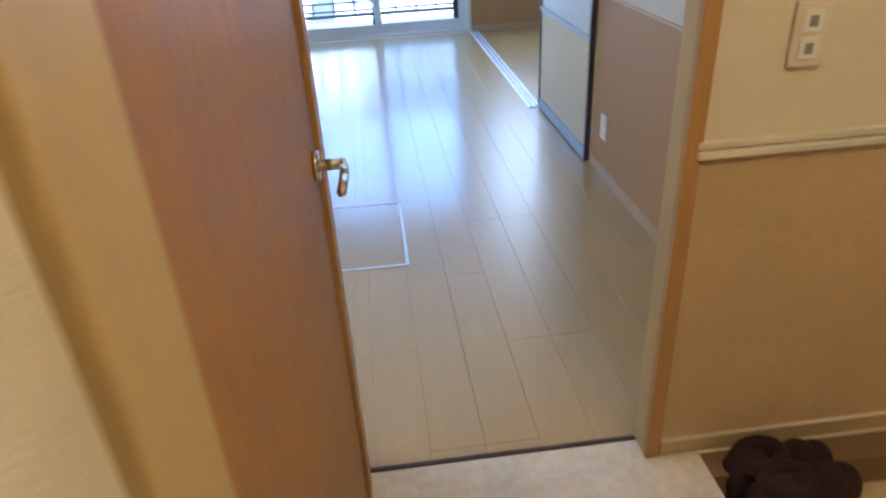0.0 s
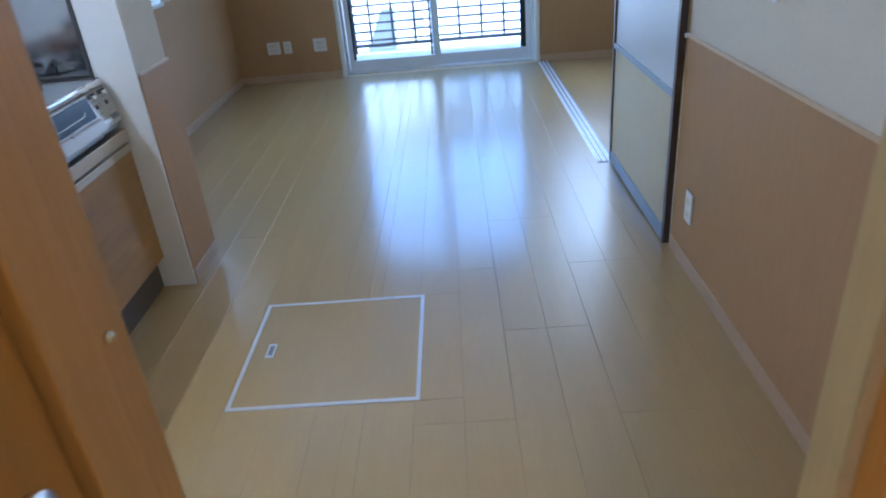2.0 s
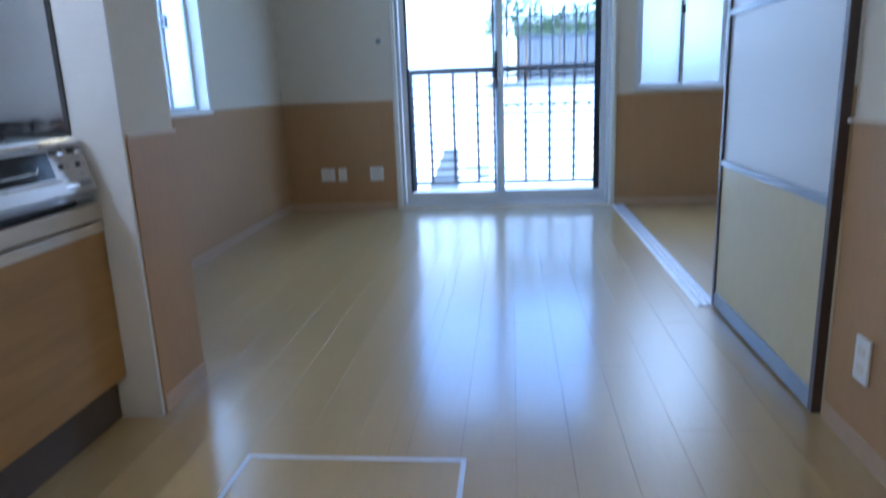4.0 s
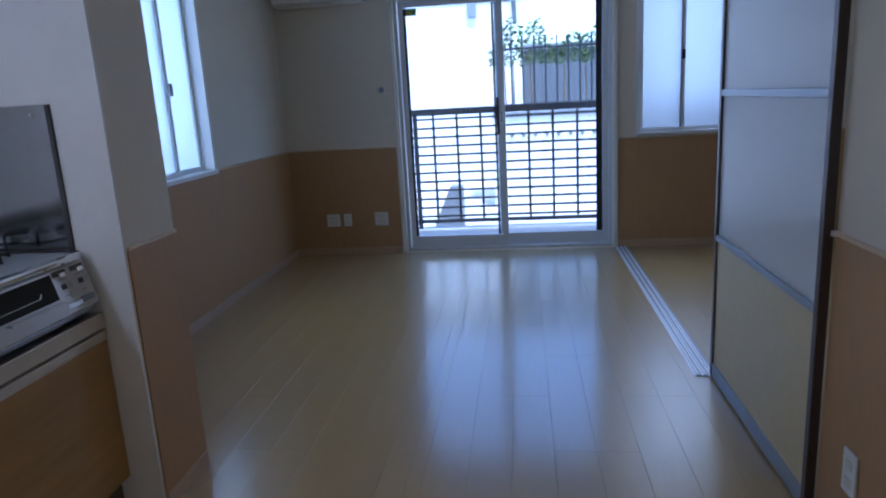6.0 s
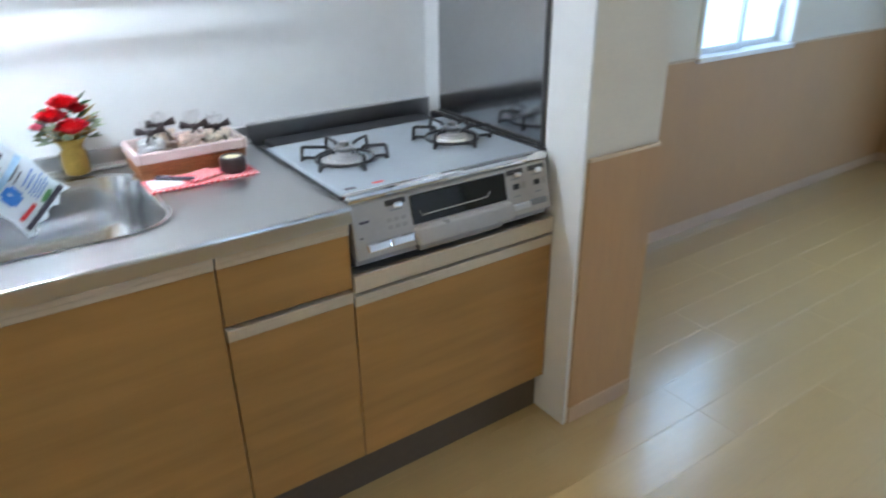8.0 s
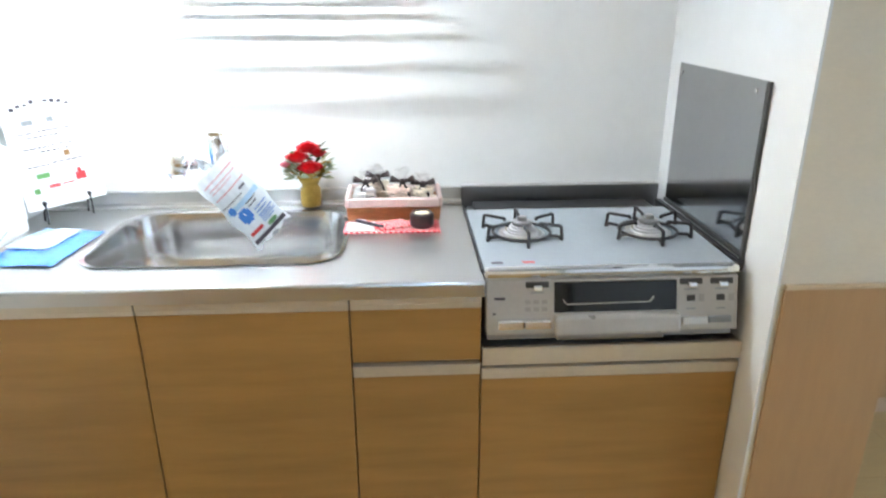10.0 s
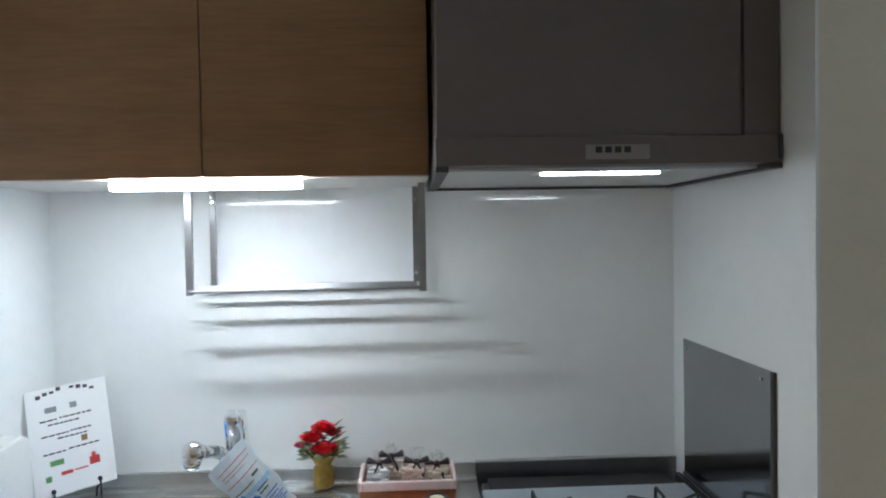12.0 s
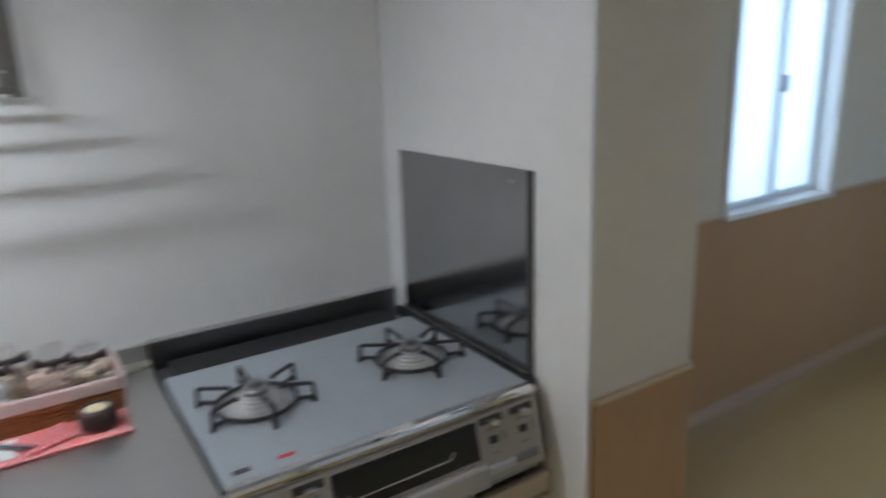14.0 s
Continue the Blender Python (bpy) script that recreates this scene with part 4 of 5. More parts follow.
def range_hood():
    y0, y1 = 2.514, 3.294
    t = thing("range_hood", (-1.33, 2.9, 1.79), "grey painted kitchen range hood with a small control strip", "range hood")
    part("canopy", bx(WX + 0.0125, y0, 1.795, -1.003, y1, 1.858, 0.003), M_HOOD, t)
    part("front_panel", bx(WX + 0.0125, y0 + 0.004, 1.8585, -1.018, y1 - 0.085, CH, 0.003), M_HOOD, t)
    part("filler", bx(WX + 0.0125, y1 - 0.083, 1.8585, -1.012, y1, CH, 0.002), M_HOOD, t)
    part("underside", bx(WX + 0.03, y0 + 0.03, 1.788, -1.06, y1 - 0.03, 1.7945), M_STEEL, t, "steel underside")
    part("rim", bx(WX + 0.014, y0, 1.782, -1.62, y1, 1.7948), M_HOODDARK, t)
    part("rim", bx(-1.62, y0, 1.782, -1.005, y0 + 0.028, 1.7948), M_HOODDARK, t)
    part("rim", bx(-1.62, y1 - 0.028, 1.782, -1.005, y1, 1.7948), M_HOODDARK, t)
    part("lamp_frame", bx(-1.13, y0 + 0.23, 1.7835, -1.06, y0 + 0.55, 1.7879, 0.001), M_CHROME, t)
    part("lamp_diffuser", bx(-1.106, y0 + 0.25, 1.7805, -1.086, y0 + 0.53, 1.7834, 0.001), M_HOODLAMP, t, "lit white hood lamp")
    c = part("control_strip", bx(-1.003, 2.845, 1.806, -0.9995, 2.989, 1.838, 0.001), M_STRIP, t, "control strip with four dark buttons")
    for i in range(4):
        part("button", bx(-0.9995, 2.867 + i * 0.0215, 1.820, -0.9975, 2.882 + i * 0.0215, 1.834, 0.001), M_BLACK, c)
    part("end_cap", bx(-1.05, y1 - 0.01, 1.80, -0.998, y1 + 0.0005, 1.86, 0.006), M_HOODDARK, t)


range_hood()


def tube_lamp():
    t = thing("under_cabinet_lamp", (-1.275, 1.94, 1.797), "lit white tube lamp under the wall cabinets", "lamp")
    part("housing", bx(-1.280, 1.715, 1.789, -1.256, 2.17, 1.7948, 0.002), M_WHITE, t)
    b = bmesh.new()
    rod(b, (-1.258, 1.715, 1.779), (-1.258, 2.17, 1.779), 0.011, 18)
    ball(b, (-1.258, 1.715, 1.779), 0.011)
    ball(b, (-1.258, 2.17, 1.779), 0.011)
    for v in b.verts:
        v.co.x = -1.258 + (v.co.x + 1.258) * 1.5
        v.co.z = 1.7805 + (v.co.z - 1.779) * 1.12
    # unseen plate added behind the tube to dim its light on the upper wall
    part("back_rim", bx(-1.284, 1.705, 1.7705, -1.2815, 2.18, 1.7945, 0.0005), M_WHITE, t)
    part("diffuser", b, M_LAMP, t, "glowing white diffuser", True)


tube_lamp()


def dish_rack():
    t = thing("dish_rack", (-1.5, 2.16, 1.795), "stainless steel pull-down dish rack under the wall cabinet", "dish rack")
    for y in (1.857, 2.472):
        part("back_post", bx(-1.608, y - 0.009, 1.50, -1.598, y + 0.009, 1.7945, 0.001), M_DARKSTEEL, t)
    for y in (1.833, 2.489):
        part("front_post", bx(-1.458, y - 0.010, 1.485, -1.446, y + 0.010, 1.7945, 0.001), M_DARKSTEEL, t)
    for y in (1.836, 2.476):
        part("side_bar", bx(-1.606, y - 0.004, 1.490, -1.45, y + 0.004, 1.502, 0.001), M_STEEL, t)
    for x in (-1.618, -1.580, -1.533, -1.482, -1.440):
        part("shelf_bar", rod(bmesh.new(), (x, 1.836, 1.497), (x, 2.482, 1.497), 0.0055, 8), M_DARKSTEEL, t)
    for y in (1.857, 2.472):
        for z in (1.53, 1.755):
            part("screw", rod(bmesh.new(), (-1.598, y, z), (-1.595, y, z), 0.004, 8), M_CHROME, t)


dish_rack()


# ---- things on the worktop ----
def faucet():
    t = thing("faucet", (-1.52, 1.95, CT), "chrome mixer tap over the sink", "faucet")
    part("base", lathe(bmesh.new(), (-1.53, 1.955, CT), ((0.028, 0), (0.028, 0.012), (0.022, 0.02), (0.021, 0.10), (0.024, 0.12), (0.022, 0.15)), 20), M_CHROME, t, smooth=True)
    b = bmesh.new()
    tube(b, [(-1.53, 1.955, 0.985), (-1.46, 1.935, 1.02), (-1.38, 1.91, 1.065), (-1.30, 1.89, 1.09)], 0.017, 14)
    part("spout", b, M_CHROME, t, smooth=True)
    h = bmesh.new()
    ball(h, (-1.285, 1.886, 1.092), 0.031, 0.9, 1.0, 1.0, 18, 12)
    ball(h, (-1.275, 1.884, 1.072), 0.026, 0.9, 1.0, 0.9, 18, 12)
    part("spray_head", h, M_CHROME, t, smooth=True)
    l = bx(-1.530, 1.914, 1.02, -1.470, 1.970, 1.152, 0.010)
    box(l, -1.471, 1.926, 1.03, -1.466, 1.958, 1.145, 0.002)
    bmesh.ops.rotate(l, verts=l.verts, cent=(-1.53, 1.955, 1.05), matrix=Matrix.Rotation(radians(12), 3, "Y"))
    part("lever", l, M_CHROME, t)


faucet()


def hanging_bag():
    t = thing("plastic_bag", (-1.40, 2.0, 0.95), "printed clear plastic bag hanging from the tap", "bag")
    p_tl, p_tr, p_bl, p_br = Vector((-1.335, 1.905, 1.015)), Vector((-1.385, 1.985, 1.098)), Vector((-1.425, 2.035, 0.800)), Vector((-1.415, 2.135, 0.903))
    n = (p_tr - p_tl).cross(p_bl - p_tl).normalized()
    if n.x < 0:
        n = -n
    b = bmesh.new()
    N = 12
    for side in (1, -1):
        g = [[b.verts.new(p_tl.lerp(p_tr, i / N).lerp(p_bl.lerp(p_br, i / N), j / N) + n * side * (0.002 + 0.011 * math.sin(math.pi * i / N) * math.sin(math.pi * min(1, j / N * 1.0)) + 0.006 * math.sin(i * 2.1 + j * 1.3) * math.sin(j * 0.9 - i * 0.4)) + (p_bl - p_tl) * 0.022 * math.sin(i * 1.7) * (j / N) ** 2 + (p_tr - p_tl) * 0.03 * math.sin(j * 1.15) * (2 * i / N - 1)) for j in range(N + 1)] for i in range(N + 1)]
        for i in range(N):
            for j in range(N):
                b.faces.new((g[i][j], g[i + 1][j], g[i + 1][j + 1], g[i][j + 1]))
    part("pouch", b, M_CELLO, t, smooth=True)

    def patch(u0, u1, v0, v1, material, name, oval=False):
        q = bmesh.new()
        K = 6
        gg = [[q.verts.new(p_tl.lerp(p_tr, u0 + (u1 - u0) * i / K).lerp(p_bl.lerp(p_br, u0 + (u1 - u0) * i / K), v0 + (v1 - v0) * j / K) + n * (0.0065 + 0.011 * math.sin(math.pi * (u0 + (u1 - u0) * i / K)) * math.sin(math.pi * (v0 + (v1 - v0) * j / K)))) for j in range(K + 1)] for i in range(K + 1)]
        for i in range(K):
            for j in range(K):
                if not (oval and i in (0, K - 1) and j in (0, K - 1)):
                    q.faces.new((gg[i][j], gg[i + 1][j], gg[i + 1][j + 1], gg[i][j + 1]))
        bmesh.ops.delete(q, geom=[v for v in q.verts if not v.link_faces], context="VERTS")
        part(name, q, material, t, smooth=True)
    patch(0.08, 0.92, 0.27, 0.278, M_INKRED, "printed_bar")
    patch(0.08, 0.92, 0.09, 0.098, M_INKRED, "printed_bar")
    patch(0.18, 0.46, 0.52, 0.70, M_INKBLUE, "printed_patch", True)
    patch(0.10, 0.24, 0.42, 0.52, M_INKBLUE, "printed_patch", True)
    patch(0.50, 0.80, 0.50, 0.515, M_INK, "printed_bar")
    patch(0.50, 0.74, 0.545, 0.56, M_INK, "printed_bar")
    patch(0.55, 0.90, 0.62, 0.632, M_INKBLUE, "printed_bar")
    patch(0.55, 0.84, 0.665, 0.677, M_INKBLUE, "printed_bar")
    patch(0.62, 0.80, 0.33, 0.355, M_INK, "printed_bar")
    patch(0.05, 0.60, 0.385, 0.395, M_INK, "printed_bar")
    patch(0.12, 0.88, 0.15, 0.156, M_INKRED, "printed_bar")
    patch(0.12, 0.70, 0.19, 0.196, M_INKRED, "printed_bar")
    for k in range(4):
        patch(0.52, 0.93 - 0.07 * (k % 2), 0.71 + 0.03 * k, 0.72 + 0.03 * k, M_INKBLUE, "printed_bar")
    patch(0.06, 0.94, 0.44, 0.50, M_SKYBAG, "printed_band")
    patch(0.1, 0.45, 0.80, 0.845, M_INKRED, "printed_bar")
    patch(0.05, 0.95, 0.90, 0.955, M_INK, "printed_band")
    patch(0.55, 0.80, 0.84, 0.895, M_GREEN, "printed_patch", True)
    lp = bmesh.new()
    tube(lp, [tuple(p_tr), (-1.42, 1.965, 1.13), (-1.44, 1.955, 1.16), (-1.43, 1.98, 1.13), tuple(p_tr)], 0.0012, 6)
    part("loop", lp, M_CELLO, t)


hanging_bag()


def flower_pot():
    c = (-1.575, 2.178, CT + 0.010)
    t = thing("flower_pot", c, "gold foil pot of red artificial roses and green leaves", "flower pot")
    part("pot", lathe(bmesh.new(), c, ((0.027, 0), (0.031, 0.004), (0.032, 0.030), (0.031, 0.056), (0.024, 0.066), (0.029, 0.078), (0.040, 0.096), (0.036, 0.096), (0.02, 0.078)), 22), M_GOLD, t, smooth=True)
    rnd = random.Random(4)

    def rose(p, r, material):
        b = bmesh.new()
        for k in range(5):
            rr = r * (0.3 + 0.17 * k)
            m = 4 + k
            for i in range(m):
                a = 2 * math.pi * (i + 0.37 * k) / m
                h = r * (1.0 - 0.12 * k)
                w = rr * 1.5
                pts = []
                for u in (-1, -0.4, 0.4, 1):
                    for v in (0, 0.5, 1):
                        ang = a + u * w / max(rr, 0.004) * 0.42
                        q = rr * (0.45 + 0.65 * v) + (0.15 * r if v == 1 else 0)
                        pts.append(b.verts.new((p[0] + q * math.cos(ang), p[1] + q * math.sin(ang), p[2] - r * 0.5 + h * v - abs(u) * 0.2 * r + rnd.uniform(-1, 1) * 0.04 * r)))
                for iu in range(3):
                    for iv in range(2):
                        b.faces.new((pts[iu * 3 + iv], pts[iu * 3 + iv + 1], pts[(iu + 1) * 3 + iv + 1], pts[(iu + 1) * 3 + iv]))
        ball(b, (p[0], p[1], p[2]), r * 0.45, 1, 1, 0.9, 8, 6)
        part("rose", b, material, t, smooth=True)
    rose((c[0] + 0.01, c[1] + 0.002, c[2] + 0.190), 0.030, M_RED)
    rose((c[0] + 0.02, c[1] - 0.030, c[2] + 0.163), 0.030, M_RED)
    rose((c[0] + 0.035, c[1] + 0.006, c[2] + 0.135), 0.033, M_RED)
    rose((c[0] + 0.0, c[1] + 0.030, c[2] + 0.170), 0.022, M_RED)
    rose((c[0] + 0.03, c[1] - 0.066, c[2] + 0.140), 0.014, M_PINK)

    def leaves(n, spread, zc, material, size):
        b = bmesh.new()
        for i in range(n):
            a = rnd.uniform(0, 2 * math.pi)
            e = rnd.uniform(-0.1, 0.8)
            L = size * rnd.uniform(0.7, 1.3)
            o = Vector((c[0] + spread * 0.4 * math.cos(a), c[1] + spread * math.sin(a) * 0.6, c[2] + zc + rnd.uniform(-0.02, 0.03)))
            if o.x < -1.63:
                o.x = -1.63
            d = Vector((abs(math.cos(a)) * math.cos(e) * 0.6, math.sin(a) * math.cos(e), math.sin(e)))
            s = d.cross(Vector((0, 0, 1))).normalized() * L * 0.28
            up = Vector((0, 0, 0.006))
            v = [b.verts.new(o), b.verts.new(o + d * L * 0.5 + s), b.verts.new(o + d * L), b.verts.new(o + d * L * 0.5 - s), b.verts.new(o + d * L * 0.5 + up)]
            for q in ((0, 1, 4), (1, 2, 4), (2, 3, 4), (3, 0, 4)):
                b.faces.new([v[k] for k in q])
        part("foliage", b, material, t)
    leaves(14, 0.05, 0.15, M_LEAF, 0.040)
    leaves(70, 0.075, 0.105, M_PALELEAF, 0.040)
    leaves(24, 0.045, 0.11, M_GOLD, 0.05)


flower_pot()


def treat_basket():
    x0, x1, y0, y1, z0 = -1.585, -1.435, 2.305, 2.565, CT
    t = thing("wicker_basket", (-1.51, 2.435, z0), "orange wicker basket with a pale cloth rim", "basket")
    w = bmesh.new()
    for k in range(7):
        z = z0 + 0.003 + k * 0.0075
        e = 0.006 * k / 7
        tube(w, [(x0 - e, y0 - e, z), (x1 + e, y0 - e, z), (x1 + e, y1 + e, z), (x0 - e, y1 + e, z), (x0 - e, y0 - e, z)], 0.0042, 6)
    part("weave", w, M_WICKER, t)
    part("bottom", bx(x0, y0, z0, x1, y1, z0 + 0.006), M_WICKER, t)
    r = bmesh.new()
    for a in ((x0 - 0.008, y0 - 0.012, x1 + 0.012, y0), (x0 - 0.008, y1, x1 + 0.012, y1 + 0.012), (x0 - 0.008, y0, x0, y1), (x1, y0, x1 + 0.012, y1)):
        box(r, a[0], a[1], z0 + 0.044, a[2], a[3], z0 + 0.072, 0.004)
    part("cloth_rim", r, M_BASKET, t, "pale pink cloth rim")


treat_basket()


def treat_bag(x, y, h, w, material, lean):
    z0 = CT + 0.007
    h *= 1.12
    t = thing("sweets_bag", (x, y, z0), "clear bag of biscuits tied with a dark ribbon in the basket", "sweets bag", "bags of sweets")
    rnd = random.Random(int(y * 1000))
    prof = ((w * 0.75, 0), (w, 0.010), (w * 1.08, h * 0.38), (w * 0.98, h * 0.58), (w * 0.50, h * 0.70), (w * 0.24, h * 0.75), (w * 0.36, h * 0.84), (w * 0.46, h * 0.93))
    b = lathe(bmesh.new(), (x, y, z0), prof, 16)
    for v in b.verts:
        k = (v.co.z - z0) / h
        v.co.y += lean * k * k * 0.03 + rnd.uniform(-1, 1) * 0.005
        v.co.x += rnd.uniform(-1, 1) * 0.005
        v.co.z += rnd.uniform(-1, 1) * 0.004 * k
        if k > 0.8:
            v.co.x = x + (v.co.x - x) * 0.35
            v.co.z += 0.02 * k * rnd.random()
    part("bag", b, M_BAGFILM, t, smooth=True)
    q = bmesh.new()
    for i in range(48):
        box(q, *(lambda px, py, pz: (px - 0.008, py - 0.010, pz - 0.006, px + 0.008, py + 0.010, pz + 0.006))(x + rnd.uniform(-0.66, 0.66) * w, y + rnd.uniform(-0.66, 0.66) * w, z0 + 0.012 + rnd.random() * h * 0.54), 0.002)
    part("biscuits", q, material, t)
    rb = bmesh.new()
    yy = y + lean * 0.024
    zz = z0 + h * 0.75
    ball(rb, (x + 0.004, yy, zz), 0.012, 1, 1, 0.8)
    for s in (-1, 1):
        rod(rb, (x + 0.008, yy, zz), (x + 0.018, yy + s * 0.034, zz + 0.012), 0.003, 8, 0.011)
        tube(rb, [(x + 0.008, yy, zz), (x + 0.016, yy + s * 0.014, zz - 0.022), (x + 0.016, yy + s * 0.02, zz - 0.045)], 0.0035, 6)
    part("ribbon", rb, M_RIBBON, t, "dark brown ribbon bow", True)


M_BAGFILM = clear_glass("clear_bag_film", (0.98, 0.98, 0.98), 0.07, 0.12)
treat_bag(-1.50, 2.348, 0.115, 0.040, M_PAPERW, 0.2)
treat_bag(-1.53, 2.392, 0.125, 0.040, M_CANDY, -0.2)
treat_bag(-1.49, 2.452, 0.118, 0.042, M_CANDYP, 0.4)
treat_bag(-1.50, 2.522, 0.105, 0.044, M_CANDY, 0.0)


def tray_set():
    t = thing("serving_cloth", (-1.37, 2.43, CT), "folded red gingham cloth mat on the worktop", "cloth")
    b = bx(-1.422, 2.295, CT + 0.0005, -1.318, 2.565, CT + 0.006, 0.002)
    part("mat", b, M_GINGHAM, t)
    f = bx(-1.405, 2.385, CT + 0.006, -1.335, 2.475, CT + 0.014, 0.004)
    bmesh.ops.rotate(f, verts=f.verts, cent=(-1.37, 2.43, CT), matrix=Matrix.Rotation(radians(20), 3, "Z"))
    part("folded_corner", f, M_GINGHAM, t)
    n = thing("note_card", (-1.37, 2.345, CT + 0.006), "small white note card on the red cloth", "card")
    c = bx(-1.405, 2.305, CT + 0.0062, -1.335, 2.380, CT + 0.0085)
    part("card", c, M_PAPERW, n)
    p = thing("ball_pen", (-1.36, 2.37, CT + 0.014), "dark ball pen lying on the note card", "pen")
    r = rod(bmesh.new(), (-1.405, 2.328, CT + 0.0135), (-1.337, 2.405, CT + 0.0165), 0.0045, 10)
    part("barrel", r, M_INK, p)
    part("clip", rod(bmesh.new(), (-1.402, 2.333, CT + 0.0195), (-1.380, 2.357, CT + 0.021), 0.0015, 6), M_CHROME, p)
    k = thing("candle_pot", (-1.37, 2.515, CT + 0.006), "short black pot with a cream candle", "candle")
    part("pot", lathe(bmesh.new(), (-1.37, 2.515, CT + 0.0062), ((0.030, 0), (0.034, 0.006), (0.034, 0.034), (0.030, 0.040), (0.022, 0.040), (0.021, 0.036)), 22), M_RIBBON, k, smooth=True)
    part("wax", lathe(bmesh.new(), (-1.37, 2.515, CT + 0.038), ((0.021, 0), (0.021, 0.006), (0.012, 0.008)), 18), M_WAX, k, "cream wax disc")


tray_set()


def sign_board():
    t = thing("welcome_card", (-1.52, 1.50, CT), "white printed card standing on a small black easel", "sign")
    o = Vector((-1.430, 1.404, 0.919))
    yv = Vector((-0.13, 0.165, 0.017)).normalized()
    up = Vector((-0.045, -0.049, 0.30)).normalized()
    n = yv.cross(up).normalized()
    if n.x < 0:
        n = -n
    W, H = 0.212, 0.305

    def slab(u0, v0, u1, v1, d0, d1):
        b = bmesh.new()
        vs = [b.verts.new(o + yv * u + up * v + n * d) for u in (u0, u1) for v in (v0, v1) for d in (d0, d1)]
        for q in ((0, 1, 3, 2), (4, 6, 7, 5), (0, 4, 5, 1), (2, 3, 7, 6), (0, 2, 6, 4), (1, 5, 7, 3)):
            b.faces.new([vs[i] for i in q])
        return b
    card = part("card", slab(0, 0, W, H, 0, 0.003), M_PAPERW, t)
    rnd = random.Random(2)
    for i in range(9):     # arched heading
        u = 0.026 + i * 0.0175
        v = 0.275 + 0.016 * math.sin(math.pi * (i + 0.5) / 9) + (0.002 if i % 2 else 0)
        if i != 4:
            part("heading_mark", slab(u, v, u + 0.012, v + 0.011 - (i % 3) * 0.002, 0.003, 0.0034), M_INK, card)
    for u0, u1, v in ((0.03, 0.075, 0.211), (0.08, 0.165, 0.213), (0.05, 0.13, 0.198), (0.03, 0.10, 0.168), (0.105, 0.16, 0.170), (0.07, 0.15, 0.156), (0.03, 0.09, 0.118), (0.095, 0.175, 0.121)):
        u = u0
        while u < u1:
            w = rnd.uniform(0.006, 0.016)
            part("text_mark", slab(u, v, min(u + w, u1), v + 0.0045, 0.003, 0.0034), M_INK, card)
            u += w + 0.003
    part("printed_patch", slab(0.045, 0.235, 0.075, 0.250, 0.003, 0.0034), M_GREYSTONE, card)
    part("printed_patch", slab(0.110, 0.236, 0.128, 0.252, 0.003, 0.0034), M_GREYSTONE, card)
    part("printed_patch", slab(0.130, 0.135, 0.146, 0.152, 0.003, 0.0034), M_INKBROWN, card)
    part("printed_patch", slab(0.045, 0.085, 0.080, 0.100, 0.003, 0.0034), M_INKGREEN, card)
    part("printed_patch", slab(0.145, 0.062, 0.172, 0.084, 0.003, 0.0034), M_INKRED, card)
    part("printed_patch", slab(0.152, 0.084, 0.162, 0.096, 0.003, 0.0034), M_INKRED, card)
    part("printed_patch", slab(0.070, 0.054, 0.100, 0.064, 0.003, 0.0034), M_INKRED, card)
    part("printed_patch", slab(0.104, 0.058, 0.140, 0.062, 0.003, 0.0034), M_INKRED, card)
    part("printed_patch", slab(0.030, 0.044, 0.045, 0.060, 0.003, 0.0034), M_INKGREEN, card)
    for u in (0.045, 0.165):
        p = o + yv * u
        e = bmesh.new()
        tube(e, [tuple(p + n * 0.012 + Vector((0.02, 0.01, -0.040))), tuple(p + n * 0.012), tuple(p + n * 0.012 + up * 0.020)], 0.0028, 8)
        tube(e, [tuple(p + n * 0.012), tuple(p - n * 0.03 + Vector((0, 0, -0.005))), tuple(p - n * 0.05 + Vector((0, 0, -0.040)))], 0.0028, 8)
        ball(e, tuple(p + n * 0.010 + up * 0.016), 0.007, 0.6, 1, 1)
        part("easel_leg", e, M_BLACK, t, "black wire easel leg")
    part("easel_bar", rod(bmesh.new(), tuple(o + yv * 0.045 - n * 0.012), tuple(o + yv * 0.165 - n * 0.012), 0.0025, 8), M_BLACK, t)
    return t


sign_board()


def white_case():
    t = thing("dish_box", (-1.27, 1.46, CT), "rounded white plastic box standing at the end of the worktop", "box")
    b = bmesh.new()
    prof = ((-1.41, 0), (-1.41, 0.20), (-1.40, 0.235), (-1.37, 0.255), (-1.20, 0.245), (-1.13, 0.20), (-1.10, 0.12), (-1.095, 0))
    ring = [[b.verts.new((x, y, CT + z)) for x, z in prof] for y in (1.354, 1.412)]
    k = len(prof)
    for i in range(k - 1):
        b.faces.new((ring[0][i], ring[0][i + 1], ring[1][i + 1], ring[1][i]))
    b.faces.new(ring[0])
    b.faces.new(ring[1][::-1])
    b.faces.new((ring[0][0], ring[1][0], ring[1][-1], ring[0][-1]))
    bmesh.ops.bevel(b, geom=list(b.edges), offset=0.008, segments=2, affect="EDGES", profile=0.5)
    body = part("shell", b, M_WHITE, t)
    w = bmesh.new()
    tube(w, [(-1.30, 1.415, CT + 0.035), (-1.25, 1.415, CT + 0.022), (-1.20, 1.415, CT + 0.022), (-1.165, 1.415, CT + 0.03)], 0.0015, 6)
    part("cord", w, M_GREYSTONE, body)
    part("knob", ball(bmesh.new(), (-1.165, 1.415, CT + 0.03), 0.008, 1, 0.6, 1), M_INK, body, "small dark knob", True)


white_case()


